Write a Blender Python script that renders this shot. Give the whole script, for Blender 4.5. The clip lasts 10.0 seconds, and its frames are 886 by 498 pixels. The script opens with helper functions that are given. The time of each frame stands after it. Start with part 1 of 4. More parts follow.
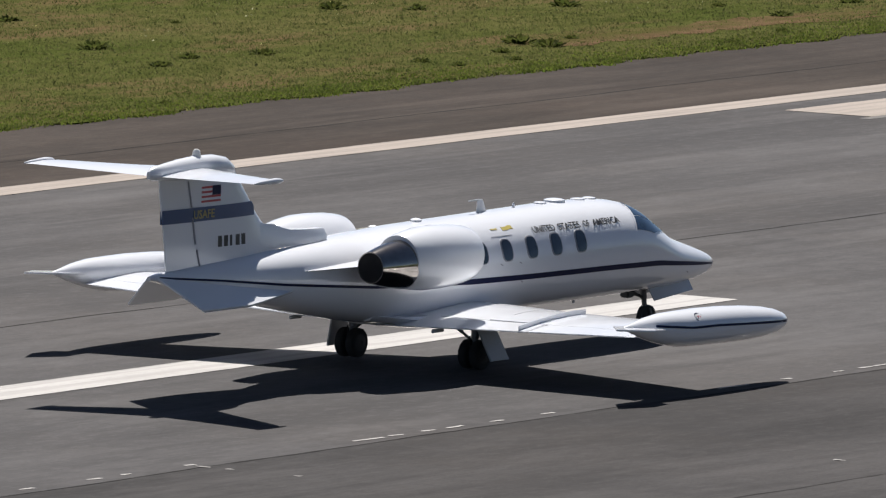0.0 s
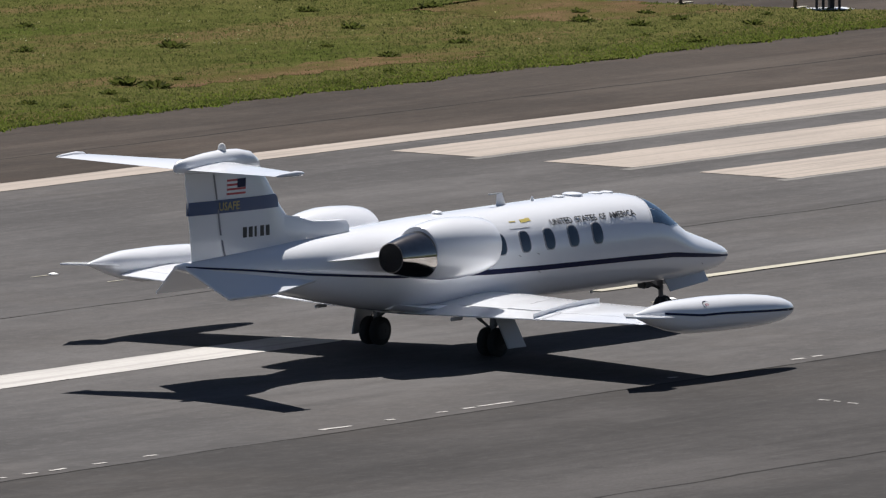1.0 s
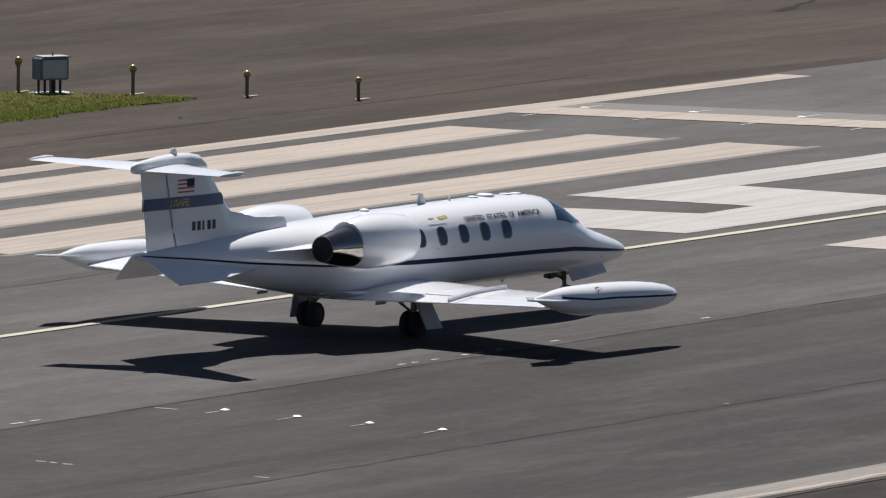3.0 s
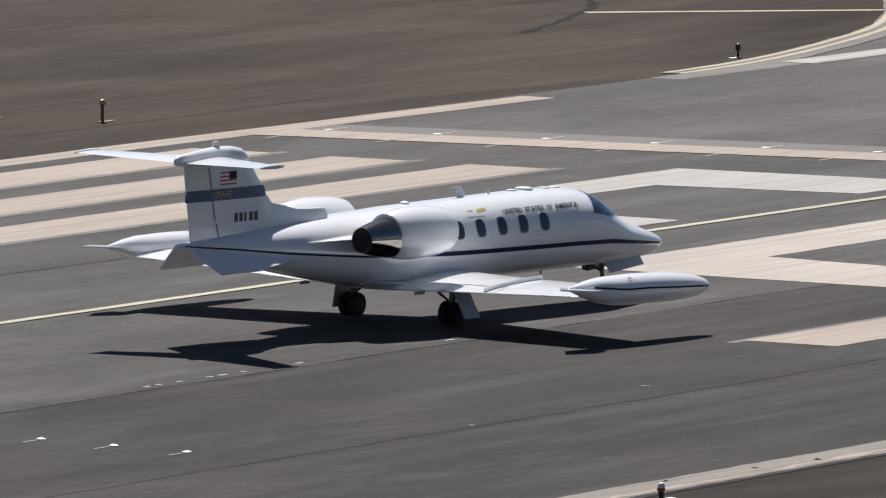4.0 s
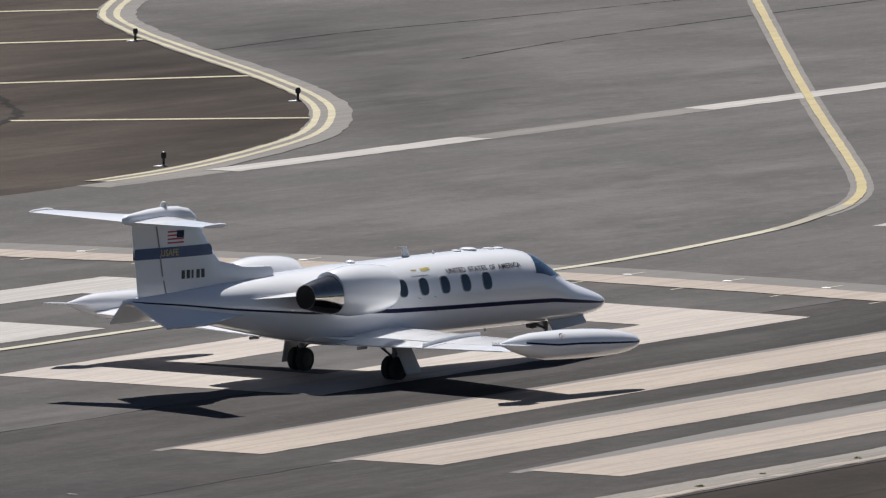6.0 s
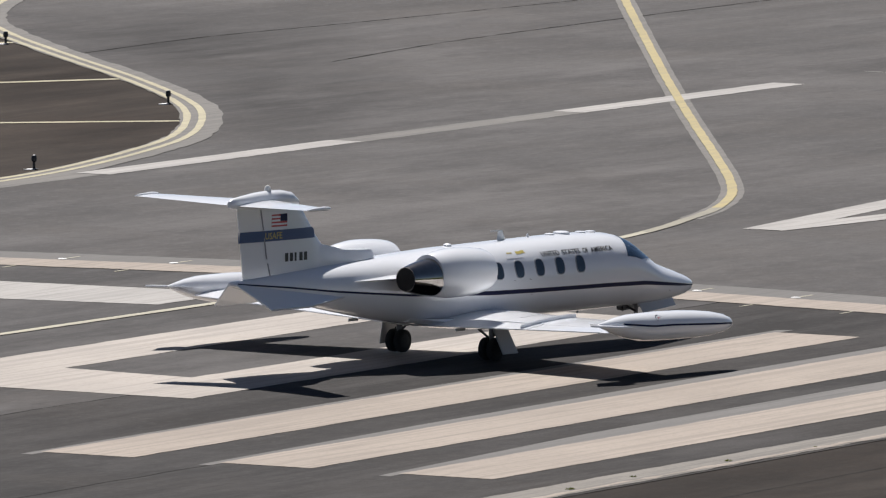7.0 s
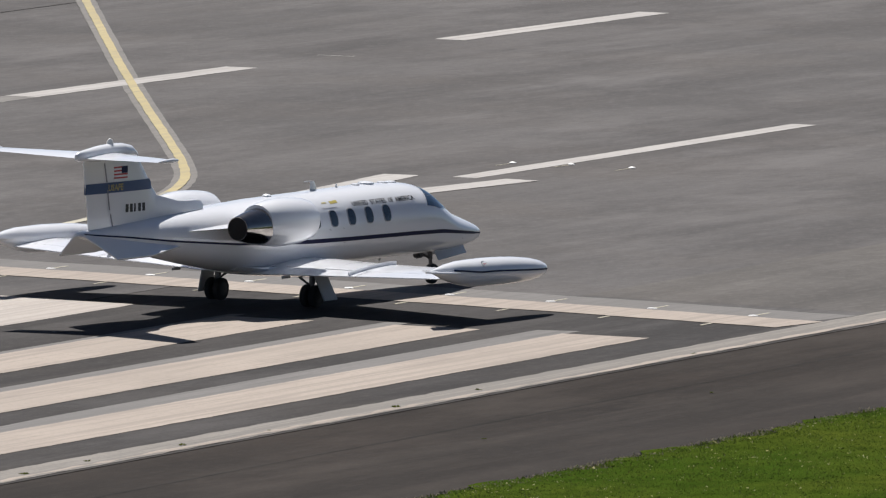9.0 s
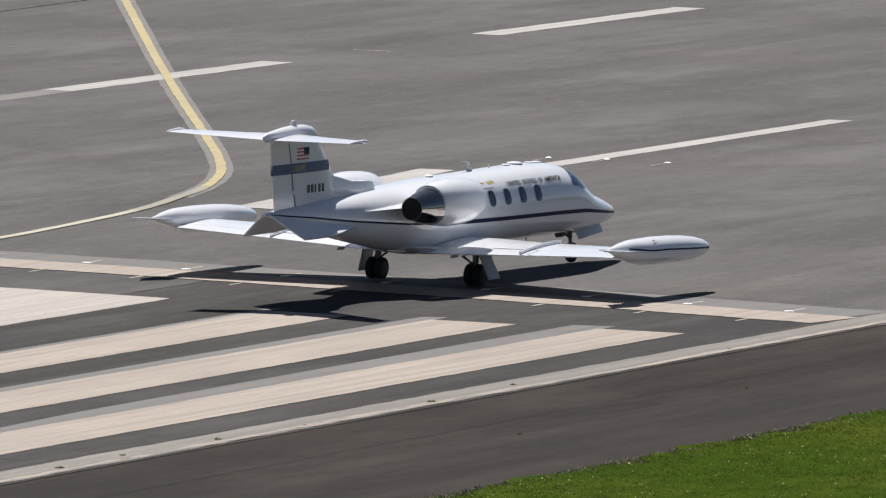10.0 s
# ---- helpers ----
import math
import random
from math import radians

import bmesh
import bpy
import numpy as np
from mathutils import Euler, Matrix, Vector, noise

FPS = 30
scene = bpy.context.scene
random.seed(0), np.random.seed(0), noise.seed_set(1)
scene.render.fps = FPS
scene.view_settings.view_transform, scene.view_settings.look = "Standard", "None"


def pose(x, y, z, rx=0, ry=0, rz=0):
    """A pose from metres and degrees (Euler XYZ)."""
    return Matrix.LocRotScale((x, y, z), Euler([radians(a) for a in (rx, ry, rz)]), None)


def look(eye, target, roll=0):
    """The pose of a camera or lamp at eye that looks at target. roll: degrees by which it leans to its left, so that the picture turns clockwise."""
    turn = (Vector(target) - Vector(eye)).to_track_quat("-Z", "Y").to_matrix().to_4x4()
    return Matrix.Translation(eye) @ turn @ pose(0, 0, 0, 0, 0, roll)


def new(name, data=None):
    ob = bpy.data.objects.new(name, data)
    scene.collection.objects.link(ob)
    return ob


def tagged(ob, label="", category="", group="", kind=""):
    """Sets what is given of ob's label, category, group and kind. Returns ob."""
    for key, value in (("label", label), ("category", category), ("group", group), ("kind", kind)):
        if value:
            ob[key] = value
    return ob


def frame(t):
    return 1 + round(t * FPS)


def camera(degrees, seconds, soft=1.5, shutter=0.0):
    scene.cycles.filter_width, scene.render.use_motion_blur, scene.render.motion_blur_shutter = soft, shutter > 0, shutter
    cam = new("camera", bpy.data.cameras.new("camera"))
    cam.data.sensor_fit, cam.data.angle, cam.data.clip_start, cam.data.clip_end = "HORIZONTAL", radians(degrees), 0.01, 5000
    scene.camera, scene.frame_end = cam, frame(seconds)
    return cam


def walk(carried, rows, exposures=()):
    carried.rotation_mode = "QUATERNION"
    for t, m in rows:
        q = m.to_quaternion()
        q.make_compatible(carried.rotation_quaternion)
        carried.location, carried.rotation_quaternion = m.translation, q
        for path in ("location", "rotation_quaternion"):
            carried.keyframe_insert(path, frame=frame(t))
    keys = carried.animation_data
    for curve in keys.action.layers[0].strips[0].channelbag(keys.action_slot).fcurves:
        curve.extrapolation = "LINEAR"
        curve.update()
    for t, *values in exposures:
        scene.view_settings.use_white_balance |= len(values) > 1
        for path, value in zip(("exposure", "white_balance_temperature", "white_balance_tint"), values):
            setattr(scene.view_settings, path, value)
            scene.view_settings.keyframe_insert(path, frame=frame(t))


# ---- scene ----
# yaw from +y to +x, tilt down, roll (degrees), forward shift along the view (m)
EYE = (-238.11, -140.95, 25.64)
VIEW = [
    (0, 55.100, 5.622, 0.709, 16.71),
    (0.5, 55.855, 5.552, 0.596, 16.71),
    (1, 56.497, 5.460, 0.583, 16.71),
    (1.2, 56.765, 5.409, 0.617, 11.37),
    (1.4, 57.025, 5.363, 0.621, 4.18),
    (1.5, 57.169, 5.341, 0.602, 1.17),
    (2, 57.986, 5.250, 0.671, 0.00),
    (2.5, 58.755, 5.176, 0.742, 0.00),
    (2.7, 59.013, 5.155, 0.719, 0.00),
    (3.8, 60.126, 5.146, 0.503, 0.00),
    (4, 60.322, 5.068, 0.629, 0.00),
    (4.5, 61.021, 4.833, 0.736, 0.00),
    (5, 61.558, 4.758, 0.738, 0.00),
    (5.5, 62.094, 4.687, 0.699, 0.00),
    (5.7, 62.309, 4.657, 0.719, 0.00),
    (6.8, 62.746, 4.624, 0.632, 0.00),
    (7, 62.973, 4.619, 0.707, 0.00),
    (7.5, 63.705, 4.616, 0.764, 0.00),
    (7.7, 63.943, 4.613, 0.730, 0.00),
    (8, 64.229, 4.614, 0.796, 0.00),
    (8.5, 64.699, 4.642, 0.722, 0.00),
    (8.7, 64.867, 4.648, 0.691, 0.00),
    (9, 65.037, 4.654, 0.681, 0.00),
    (9.2, 65.027, 4.662, 0.663, 0.00),
    (9.5, 64.902, 4.668, 0.679, 0.00),
    (9.7, 64.837, 4.674, 0.663, 0.00),
    (10, 64.902, 4.675, 0.789, 0.00),
]
# the jet's main gear on the runway: seconds, x, y, heading (degrees)
TAXI = [
    (0, -39.15, -1.62, -0.26),
    (0.5, -33.72, -1.79, -1.25),
    (1, -28.41, -1.98, -2.43),
    (1.2, -26.43, -2.25, -3.46),
    (1.4, -24.43, -2.35, -3.75),
    (1.5, -23.36, -2.38, -3.63),
    (2, -18.06, -2.54, -4.07),
    (2.5, -13.31, -2.98, -4.76),
    (2.7, -11.49, -3.17, -5.05),
    (3.8, -1.91, -4.30, -6.92),
    (4, -0.28, -4.57, -7.20),
    (4.5, 3.84, -5.13, -8.16),
    (5, 7.80, -5.72, -9.27),
    (5.5, 11.39, -6.41, -9.99),
    (5.7, 12.83, -6.70, -10.52),
    (6.8, 20.38, -8.20, -10.67),
    (7, 21.67, -8.49, -10.65),
    (7.5, 24.71, -9.19, -10.56),
    (7.7, 25.96, -9.41, -10.28),
    (8, 27.67, -9.77, -9.84),
    (8.5, 30.61, -10.27, -9.07),
    (8.7, 31.75, -10.45, -8.50),
    (9, 33.27, -10.71, -7.65),
    (9.2, 34.33, -10.84, -6.77),
    (9.5, 35.69, -11.07, -5.47),
    (9.7, 36.79, -11.11, -4.66),
    (10, 38.04, -11.23, -3.63),
]
FOV = 3.3323
SUN_TURN, SUN_HEIGHT = 52.4, 54.9


def view_rows():
    rows = []
    for t, yaw, tilt, roll, shift in VIEW:
        a, b = radians(yaw), radians(tilt)
        way = Vector((math.sin(a) * math.cos(b), math.cos(a) * math.cos(b), -math.sin(b)))
        eye = Vector(EYE) + way * shift
        rows.append((t, look(eye, eye + way * 100, roll)))
    return rows


cam = camera(FOV, 10.0, soft=1.25)
walk(cam, view_rows(), exposures=[(0, 0.68), (2.5, 0.64), (4.5, 0.63), (5.5, 0.56), (7.5, 0.54), (8.5, 0.55), (10, 0.65)])

# ---- light ----
world = bpy.data.worlds.new("sky")
scene.world = world
world.use_nodes = True
wn = world.node_tree
sky = wn.nodes.new("ShaderNodeTexSky")
sky.sky_type, sky.sun_disc = "NISHITA", False
sky.sun_elevation, sky.sun_rotation = radians(SUN_HEIGHT), radians(SUN_TURN)
sky.altitude, sky.air_density, sky.dust_density, sky.ozone_density = 50, 0.50, 0.3, 1.0
wn.links.new(sky.outputs[0], wn.nodes["Background"].inputs[0])
wn.nodes["Background"].inputs[1].default_value = 0.043
sun = new("sun", bpy.data.lights.new("sun", "SUN"))
sun.data.energy, sun.data.angle, sun.data.color = 5.0, radians(0.53), (1.0, 0.965, 0.925)
_s, _e = radians(SUN_TURN), radians(SUN_HEIGHT)
sun.matrix_world = look(Vector((math.sin(_s) * math.cos(_e), math.cos(_s) * math.cos(_e), math.sin(_e))) * 400, (0, 0, 0))


# ---- materials ----
class Nodes:
    """A short way to write node materials."""

    def __init__(self, name, rough=0.6, metal=0.0):
        self.m = bpy.data.materials.new(name)
        self.m.use_nodes = True
        self.t = self.m.node_tree
        self.b = self.t.nodes["Principled BSDF"]
        self.b.inputs["Roughness"].default_value = rough
        self.b.inputs["Metallic"].default_value = metal
        self.co = self.t.nodes.new("ShaderNodeTexCoord")

    def put(self, socket, value):
        if isinstance(value, bpy.types.NodeSocket):
            self.t.links.new(value, socket)
        elif isinstance(value, (tuple, list)) and len(value) == 3 and len(socket.default_value) == 4:
            socket.default_value = (*value, 1)
        else:
            socket.default_value = value

    def noise(self, scale, stretch=(1, 1, 1), detail=4.0, rough=0.55, turn=0.0, shift=(0, 0, 0)):
        mp = self.t.nodes.new("ShaderNodeMapping")
        mp.inputs["Scale"].default_value = stretch
        mp.inputs["Rotation"].default_value = (0, 0, turn)
        mp.inputs["Location"].default_value = shift
        self.t.links.new(self.co.outputs["Object"], mp.inputs[0])
        n = self.t.nodes.new("ShaderNodeTexNoise")
        n.inputs["Scale"].default_value, n.inputs["Detail"].default_value, n.inputs["Roughness"].default_value = scale, detail, rough
        self.t.links.new(mp.outputs[0], n.inputs["Vector"])
        return n.outputs[0]

    def blob(self, centre, radii, turn, most):
        """A soft, ragged patch on the ground round a centre, 0 outside and most in the middle."""
        mp = self.t.nodes.new("ShaderNodeMapping")
        mp.vector_type = "TEXTURE"
        mp.inputs["Location"].default_value = (*centre, 0)
        mp.inputs["Rotation"].default_value = (0, 0, turn)
        mp.inputs["Scale"].default_value = (*radii, 1)
        self.t.links.new(self.co.outputs["Object"], mp.inputs[0])
        size = self.t.nodes.new("ShaderNodeVectorMath")
        size.operation = "LENGTH"
        self.t.links.new(mp.outputs[0], size.inputs[0])
        near = self.ramp(size.outputs["Value"], 0.25, 1.0, 1.0, 0.0)
        ragged = self.t.nodes.new("ShaderNodeMath")
        ragged.operation = "MULTIPLY"
        self.put(ragged.inputs[0], near)
        self.put(ragged.inputs[1], self.ramp(self.noise(0.5, (0.25, 1, 1), 7, 0.7, turn), 0.35, 0.65, 0.2, most * 1.4))
        return ragged.outputs[0]

    def ramp(self, fac, lo, hi, a=0.0, b=1.0):
        n = self.t.nodes.new("ShaderNodeMapRange")
        n.inputs[1].default_value, n.inputs[2].default_value = lo, hi
        n.inputs[3].default_value, n.inputs[4].default_value = a, b
        self.put(n.inputs[0], fac)
        return n.outputs[0]

    def mix(self, fac, a, b):
        n = self.t.nodes.new("ShaderNodeMix")
        n.data_type = "RGBA"
        self.put(n.inputs[0], fac)
        self.put(n.inputs[6], a)
        self.put(n.inputs[7], b)
        return n.outputs[2]

    def bump(self, height, strength, distance):
        n = self.t.nodes.new("ShaderNodeBump")
        n.inputs["Strength"].default_value, n.inputs["Distance"].default_value = strength, distance
        self.put(n.inputs["Height"], height)
        self.t.links.new(n.outputs[0], self.b.inputs["Normal"])

    def random(self):
        return self.t.nodes.new("ShaderNodeObjectInfo").outputs["Random"]

    def island(self):
        return self.t.nodes.new("ShaderNodeNewGeometry").outputs["Random Per Island"]

    def done(self, colour, rough=None):
        self.put(self.b.inputs["Base Color"], colour)
        if rough is not None:
            self.put(self.b.inputs["Roughness"], rough)
        return self.m


def asphalt(name, dark, light, warm, streak=0.5, rough=0.92, smears=()):
    n = Nodes(name, rough)
    n.b.inputs["Specular IOR Level"].default_value = 0.06
    wide = n.noise(0.06, (0.3, 1.5, 1), 5, 0.6)
    fine = n.noise(16.0, (1, 1, 1), 3, 0.7)
    c = n.mix(n.ramp(wide, 0.38, 0.62), dark, light)
    c = n.mix(n.ramp(n.noise(0.8, (0.045, 1.0, 1), 6, 0.62, 0.03), 0.50, 0.66, 0, streak), c, tuple(v * 0.62 for v in dark))
    c = n.mix(n.ramp(n.noise(1.1, (0.06, 1, 1), 5, 0.6, 0.10, (7, 3, 0)), 0.52, 0.68, 0, streak * 0.9), c, tuple(v * 1.3 for v in light))
    c = n.mix(n.ramp(n.noise(0.35, (0.12, 1, 1), 6, 0.65, -0.12, (3, 9, 0)), 0.50, 0.66, 0, streak * 0.9), c, tuple(v * 0.60 for v in dark))
    c = n.mix(n.ramp(n.noise(0.09, (0.45, 1, 1), 7, 0.68, 0.08, (21, 5, 0)), 0.50, 0.62, 0, 0.55), c, tuple(v * 0.62 for v in dark))
    c = n.mix(n.ramp(n.noise(0.11, (0.5, 1.2, 1), 7, 0.66, -0.05, (2, 31, 0)), 0.52, 0.64, 0, 0.5), c, tuple(v * 1.25 for v in light))
    c = n.mix(n.ramp(n.noise(0.13, (1, 1, 1), 6, 0.65, 0.4), 0.48, 0.66, 0, 0.7), c, warm)
    c = n.mix(n.ramp(n.noise(2.3, (1, 1, 1), 5, 0.7), 0.5, 0.72, 0, 0.45), c, tuple(v * 0.75 for v in dark))
    c = n.mix(n.ramp(n.noise(0.24, (0.10, 1, 1), 8, 0.7, 0.16, (5, 17, 0)), 0.50, 0.60, 0, streak), c, tuple(v * 0.55 for v in dark))
    c = n.mix(n.ramp(n.noise(0.5, (0.07, 1, 1), 8, 0.7, 0.05, (15, 2, 0)), 0.54, 0.64, 0, streak * 0.8), c, tuple(v * 1.35 for v in light))
    c = n.mix(n.ramp(fine, 0.35, 0.65, 0, 0.4), c, tuple(v * 0.7 for v in dark))
    c = n.mix(n.ramp(n.noise(0.30, (0.30, 1, 1), 7, 0.72, -0.38, (9, 23, 0)), 0.52, 0.66, 0, 0.5), c, tuple(v * 1.18 for v in light))
    c = n.mix(n.ramp(n.noise(0.17, (0.6, 1, 1), 8, 0.74, 0.25, (33, 8, 0)), 0.51, 0.63, 0, 0.5), c, tuple(v * 0.72 for v in dark))
    c = n.mix(n.ramp(n.noise(5.0, (0.5, 1, 1), 4, 0.75, 0.0, (3, 3, 0)), 0.5, 0.75, 0, 0.35), c, tuple(v * 1.3 for v in light))
    for x, y, rx, ry, turn in smears:
        c = n.mix(n.blob((x, y), (rx, ry), turn, 0.7), c, tuple(v * 0.5 for v in dark))
    n.bump(fine, 0.35, 0.01)
    return n.done(c, n.ramp(wide, 0.3, 0.7, rough - 0.04, 1.0))


def road_paint(name, colour, worn, wear=0.5):
    n = Nodes(name, 0.7)
    n.b.inputs["Specular IOR Level"].default_value = 0.1
    a = n.noise(1.6, (0.12, 2.6, 1), 6, 0.65)
    b = n.noise(9.0, (0.5, 1, 1), 4, 0.7)
    c = n.mix(n.ramp(n.noise(0.22, (1, 1, 1), 4), 0.35, 0.7), colour, tuple(v * 0.86 for v in colour))
    c = n.mix(n.ramp(a, 0.50, 0.66, 0, wear), c, worn)
    c = n.mix(n.ramp(b, 0.5, 0.7, 0, wear * 0.7), c, worn)
    groove = n.noise(4.2, (0.006, 1.0, 1), 2, 0.6, 0.0, (0, 4, 0))
    c = n.mix(n.ramp(groove, 0.53, 0.58, 0, min(1.0, wear * 1.6)), c, tuple(0.5 * (p + q) for p, q in zip(colour, worn)))
    n.bump(b, 0.2, 0.004)
    return n.done(c)


def paint(name, colour, rough=0.3, dirt=0.12, coat=0.3, metal=0.0):
    n = Nodes(name, rough, metal)
    n.b.inputs["Coat Weight"].default_value, n.b.inputs["Coat Roughness"].default_value = coat, 0.04
    soot = n.ramp(n.noise(1.1, (0.5, 1, 1.4), 5, 0.6), 0.5, 0.8, 0, dirt)
    c = n.mix(soot, colour, tuple(v * 0.55 for v in colour))
    c = n.mix(n.ramp(n.noise(22, (0.4, 1, 1), 3), 0.55, 0.8, 0, dirt * 0.6), c, tuple(v * 0.7 for v in colour))
    return n.done(c, n.ramp(n.noise(4, (1, 1, 1), 3), 0.3, 0.7, rough - 0.02, rough + 0.03))


def plain(name, colour, rough=0.6, metal=0.0, grain=30.0):
    n = Nodes(name, rough, metal)
    f = n.noise(grain, (1, 1, 1), 3)
    n.bump(f, 0.15, 0.003)
    return n.done(n.mix(n.ramp(f, 0.35, 0.7, 0, 0.5), colour, tuple(v * 0.6 for v in colour)))


def grass_mat(name, lush, dry, bare, bare_from=0.6):
    n = Nodes(name, 1.0)
    n.b.inputs["Specular IOR Level"].default_value = 0.0
    big, mid, fine = n.noise(0.16, (0.6, 1, 1), 5, 0.65), n.noise(1.4, (0.7, 1, 1), 5, 0.7), n.noise(17, (1, 1, 1), 3, 0.7)
    c = n.mix(n.ramp(big, 0.38, 0.62), lush, dry)
    c = n.mix(n.ramp(mid, 0.45, 0.7, 0, 0.7), c, tuple(v * 0.5 for v in lush))
    c = n.mix(n.ramp(n.noise(0.21, (0.5, 1.3, 1), 6, 0.7, 0.1, (13, 5, 0)), bare_from, bare_from + 0.12, 0, 0.85), c, bare)
    c = n.mix(n.ramp(fine, 0.3, 0.7, 0, 0.6), c, tuple(v * 0.45 for v in lush))
    n.bump(fine, 0.9, 0.05)
    return n.done(c)


def leaf_mat(name, a, b):
    n = Nodes(name, 0.8)
    n.b.inputs["Specular IOR Level"].default_value = 0.05
    c = n.mix(n.island(), a, b)
    c = n.mix(n.ramp(n.noise(0.35, (0.7, 1, 1), 4), 0.42, 0.6, 0, 0.5), c, tuple(v * 0.7 for v in a))
    thin = n.t.nodes.new("ShaderNodeBsdfTranslucent")
    n.put(thin.inputs[0], c)
    both = n.t.nodes.new("ShaderNodeMixShader")
    both.inputs[0].default_value = 0.5
    n.t.links.new(n.b.outputs[0], both.inputs[1])
    n.t.links.new(thin.outputs[0], both.inputs[2])
    n.t.links.new(both.outputs[0], n.t.nodes["Material Output"].inputs[0])
    return n.done(c)


def glass_mat(name, colour, rough=0.06):
    n = Nodes(name, rough)
    n.b.inputs["IOR"].default_value = 1.5
    n.b.inputs["Specular IOR Level"].default_value = 0.7
    return n.done(n.mix(n.ramp(n.noise(3), 0.4, 0.6), colour, tuple(v * 0.7 for v in colour)))


RUNWAY = asphalt("runway_asphalt", (0.0724, 0.0691, 0.0689), (0.0992, 0.0941, 0.0932), (0.0869, 0.0790, 0.0742), 0.42)
LANE = asphalt("dark_lane_asphalt", (0.0445, 0.0422, 0.0417), (0.0671, 0.0628, 0.0616), (0.0546, 0.0490, 0.0454), 0.5)
SHOULDER = asphalt("shoulder_asphalt", (0.0404, 0.0329, 0.0280), (0.0618, 0.0503, 0.0423), (0.0594, 0.0445, 0.0359), 0.6, smears=((84.0, 34.0, 18.0, 5.0, 0.62), (68.0, 24.0, 14.0, 3.0, 0.3)))
SHOULDER_OLD = asphalt("old_shoulder_asphalt", (0.0250, 0.0212, 0.0187), (0.0386, 0.0326, 0.0285), (0.0351, 0.0277, 0.0234), 0.6)
APRON = asphalt("taxiway_asphalt", (0.0839, 0.0799, 0.0792), (0.1159, 0.1095, 0.1080), (0.0999, 0.0913, 0.0864), 0.26, smears=((82.0, 26.5, 15.0, 4.0, 0.5), (98.0, 37.5, 15.0, 5.5, 0.6)))
CREAM = road_paint("cream_road_paint", (0.3075, 0.2615, 0.2223), (0.1519, 0.1297, 0.1111), 0.5)
WHITE = road_paint("white_road_paint", (0.4251, 0.4056, 0.3861), (0.1966, 0.1860, 0.1755), 0.45)
DULLWHITE = road_paint("dull_white_road_paint", (0.345, 0.328, 0.312), (0.185, 0.175, 0.166), 0.5)
DIGITCREAM = road_paint("pinkish_white_paint", (0.365, 0.328, 0.296), (0.190, 0.172, 0.158), 0.5)
OLDPAINT_THIN = road_paint("thin_faded_paint", (0.1326, 0.1248, 0.1186), (0.0936, 0.0881, 0.0842), 0.8)
BORDER = road_paint("stripe_border_paint", (0.138, 0.130, 0.124), (0.090, 0.085, 0.081), 0.8)
OLDPAINT = road_paint("faded_road_paint", (0.1560, 0.1459, 0.1342), (0.0897, 0.0842, 0.0803), 0.8)
EDGE = road_paint("edge_line_paint", (0.1956, 0.1778, 0.1571), (0.0889, 0.0830, 0.0771), 0.8)
YELLOW = road_paint("yellow_road_paint", (0.3666, 0.3042, 0.1560), (0.2106, 0.1872, 0.1326), 0.6)
PALEYELLOW = road_paint("pale_yellow_road_paint", (0.3900, 0.3510, 0.2418), (0.2184, 0.2028, 0.1638), 0.5)
PALELINE = road_paint("pale_line_paint", (0.3900, 0.3627, 0.2847), (0.2184, 0.2028, 0.1716), 0.4)
BEIGE = road_paint("beige_road_paint", (0.2652, 0.2457, 0.1950), (0.1716, 0.1599, 0.1404), 0.5)
APRON_OLD = asphalt("worn_end_asphalt", (0.0936, 0.0879, 0.0836), (0.1263, 0.1183, 0.1121), (0.1121, 0.1026, 0.0950), 0.35)
TAR = asphalt("joint_tar", (0.0172, 0.0164, 0.0156), (0.0265, 0.0250, 0.0234), (0.0234, 0.0211, 0.0195), 0.3)
GRASS_FAR = grass_mat("far_grass", (0.0686, 0.0836, 0.0209), (0.1166, 0.1034, 0.0407), (0.1416, 0.0926, 0.0515), 0.50)
SOIL = grass_mat("bare_soil", (0.1287, 0.0842, 0.0468), (0.1677, 0.1092, 0.0640), (0.0663, 0.0741, 0.0195), 0.44)
GRASS_NEAR = grass_mat("near_grass", (0.0390, 0.0702, 0.0086), (0.0718, 0.0897, 0.0133), (0.0936, 0.0858, 0.0312), 0.62)
BLADES_FAR = leaf_mat("far_blades", (0.0954, 0.1219, 0.0310), (0.1794, 0.1644, 0.0690))
BLADES_RIM = leaf_mat("rim_blades", (0.1073, 0.1544, 0.0257), (0.1587, 0.1716, 0.0386))
BLADES_NEAR = leaf_mat("near_blades", (0.0528, 0.0888, 0.0156), (0.1032, 0.1212, 0.0264))
WEED = leaf_mat("weed_leaves", (0.0546, 0.0718, 0.0172), (0.1014, 0.1092, 0.0273))
PETAL = leaf_mat("petals", (0.4836, 0.4524, 0.1716), (0.5460, 0.5304, 0.3900))
STRAW = leaf_mat("straw", (0.20, 0.185, 0.145), (0.15, 0.14, 0.09))
SKIN = paint("aircraft_white_paint", (0.74, 0.75, 0.78), 0.16, 0.04, 0.45)
SKIN_GREY = paint("aircraft_grey_paint", (0.42, 0.43, 0.45), 0.45, 0.2)
NAVY = paint("navy_paint", (0.006, 0.010, 0.045), 0.5, 0.1, 0.0)
NAVY.node_tree.nodes["Principled BSDF"].inputs["Specular IOR Level"].default_value = 0.15
BLUE = paint("blue_band_paint", (0.012, 0.045, 0.145), 0.4, 0.15, 0.1)
RED = paint("red_paint", (0.42, 0.03, 0.04), 0.4, 0.1)
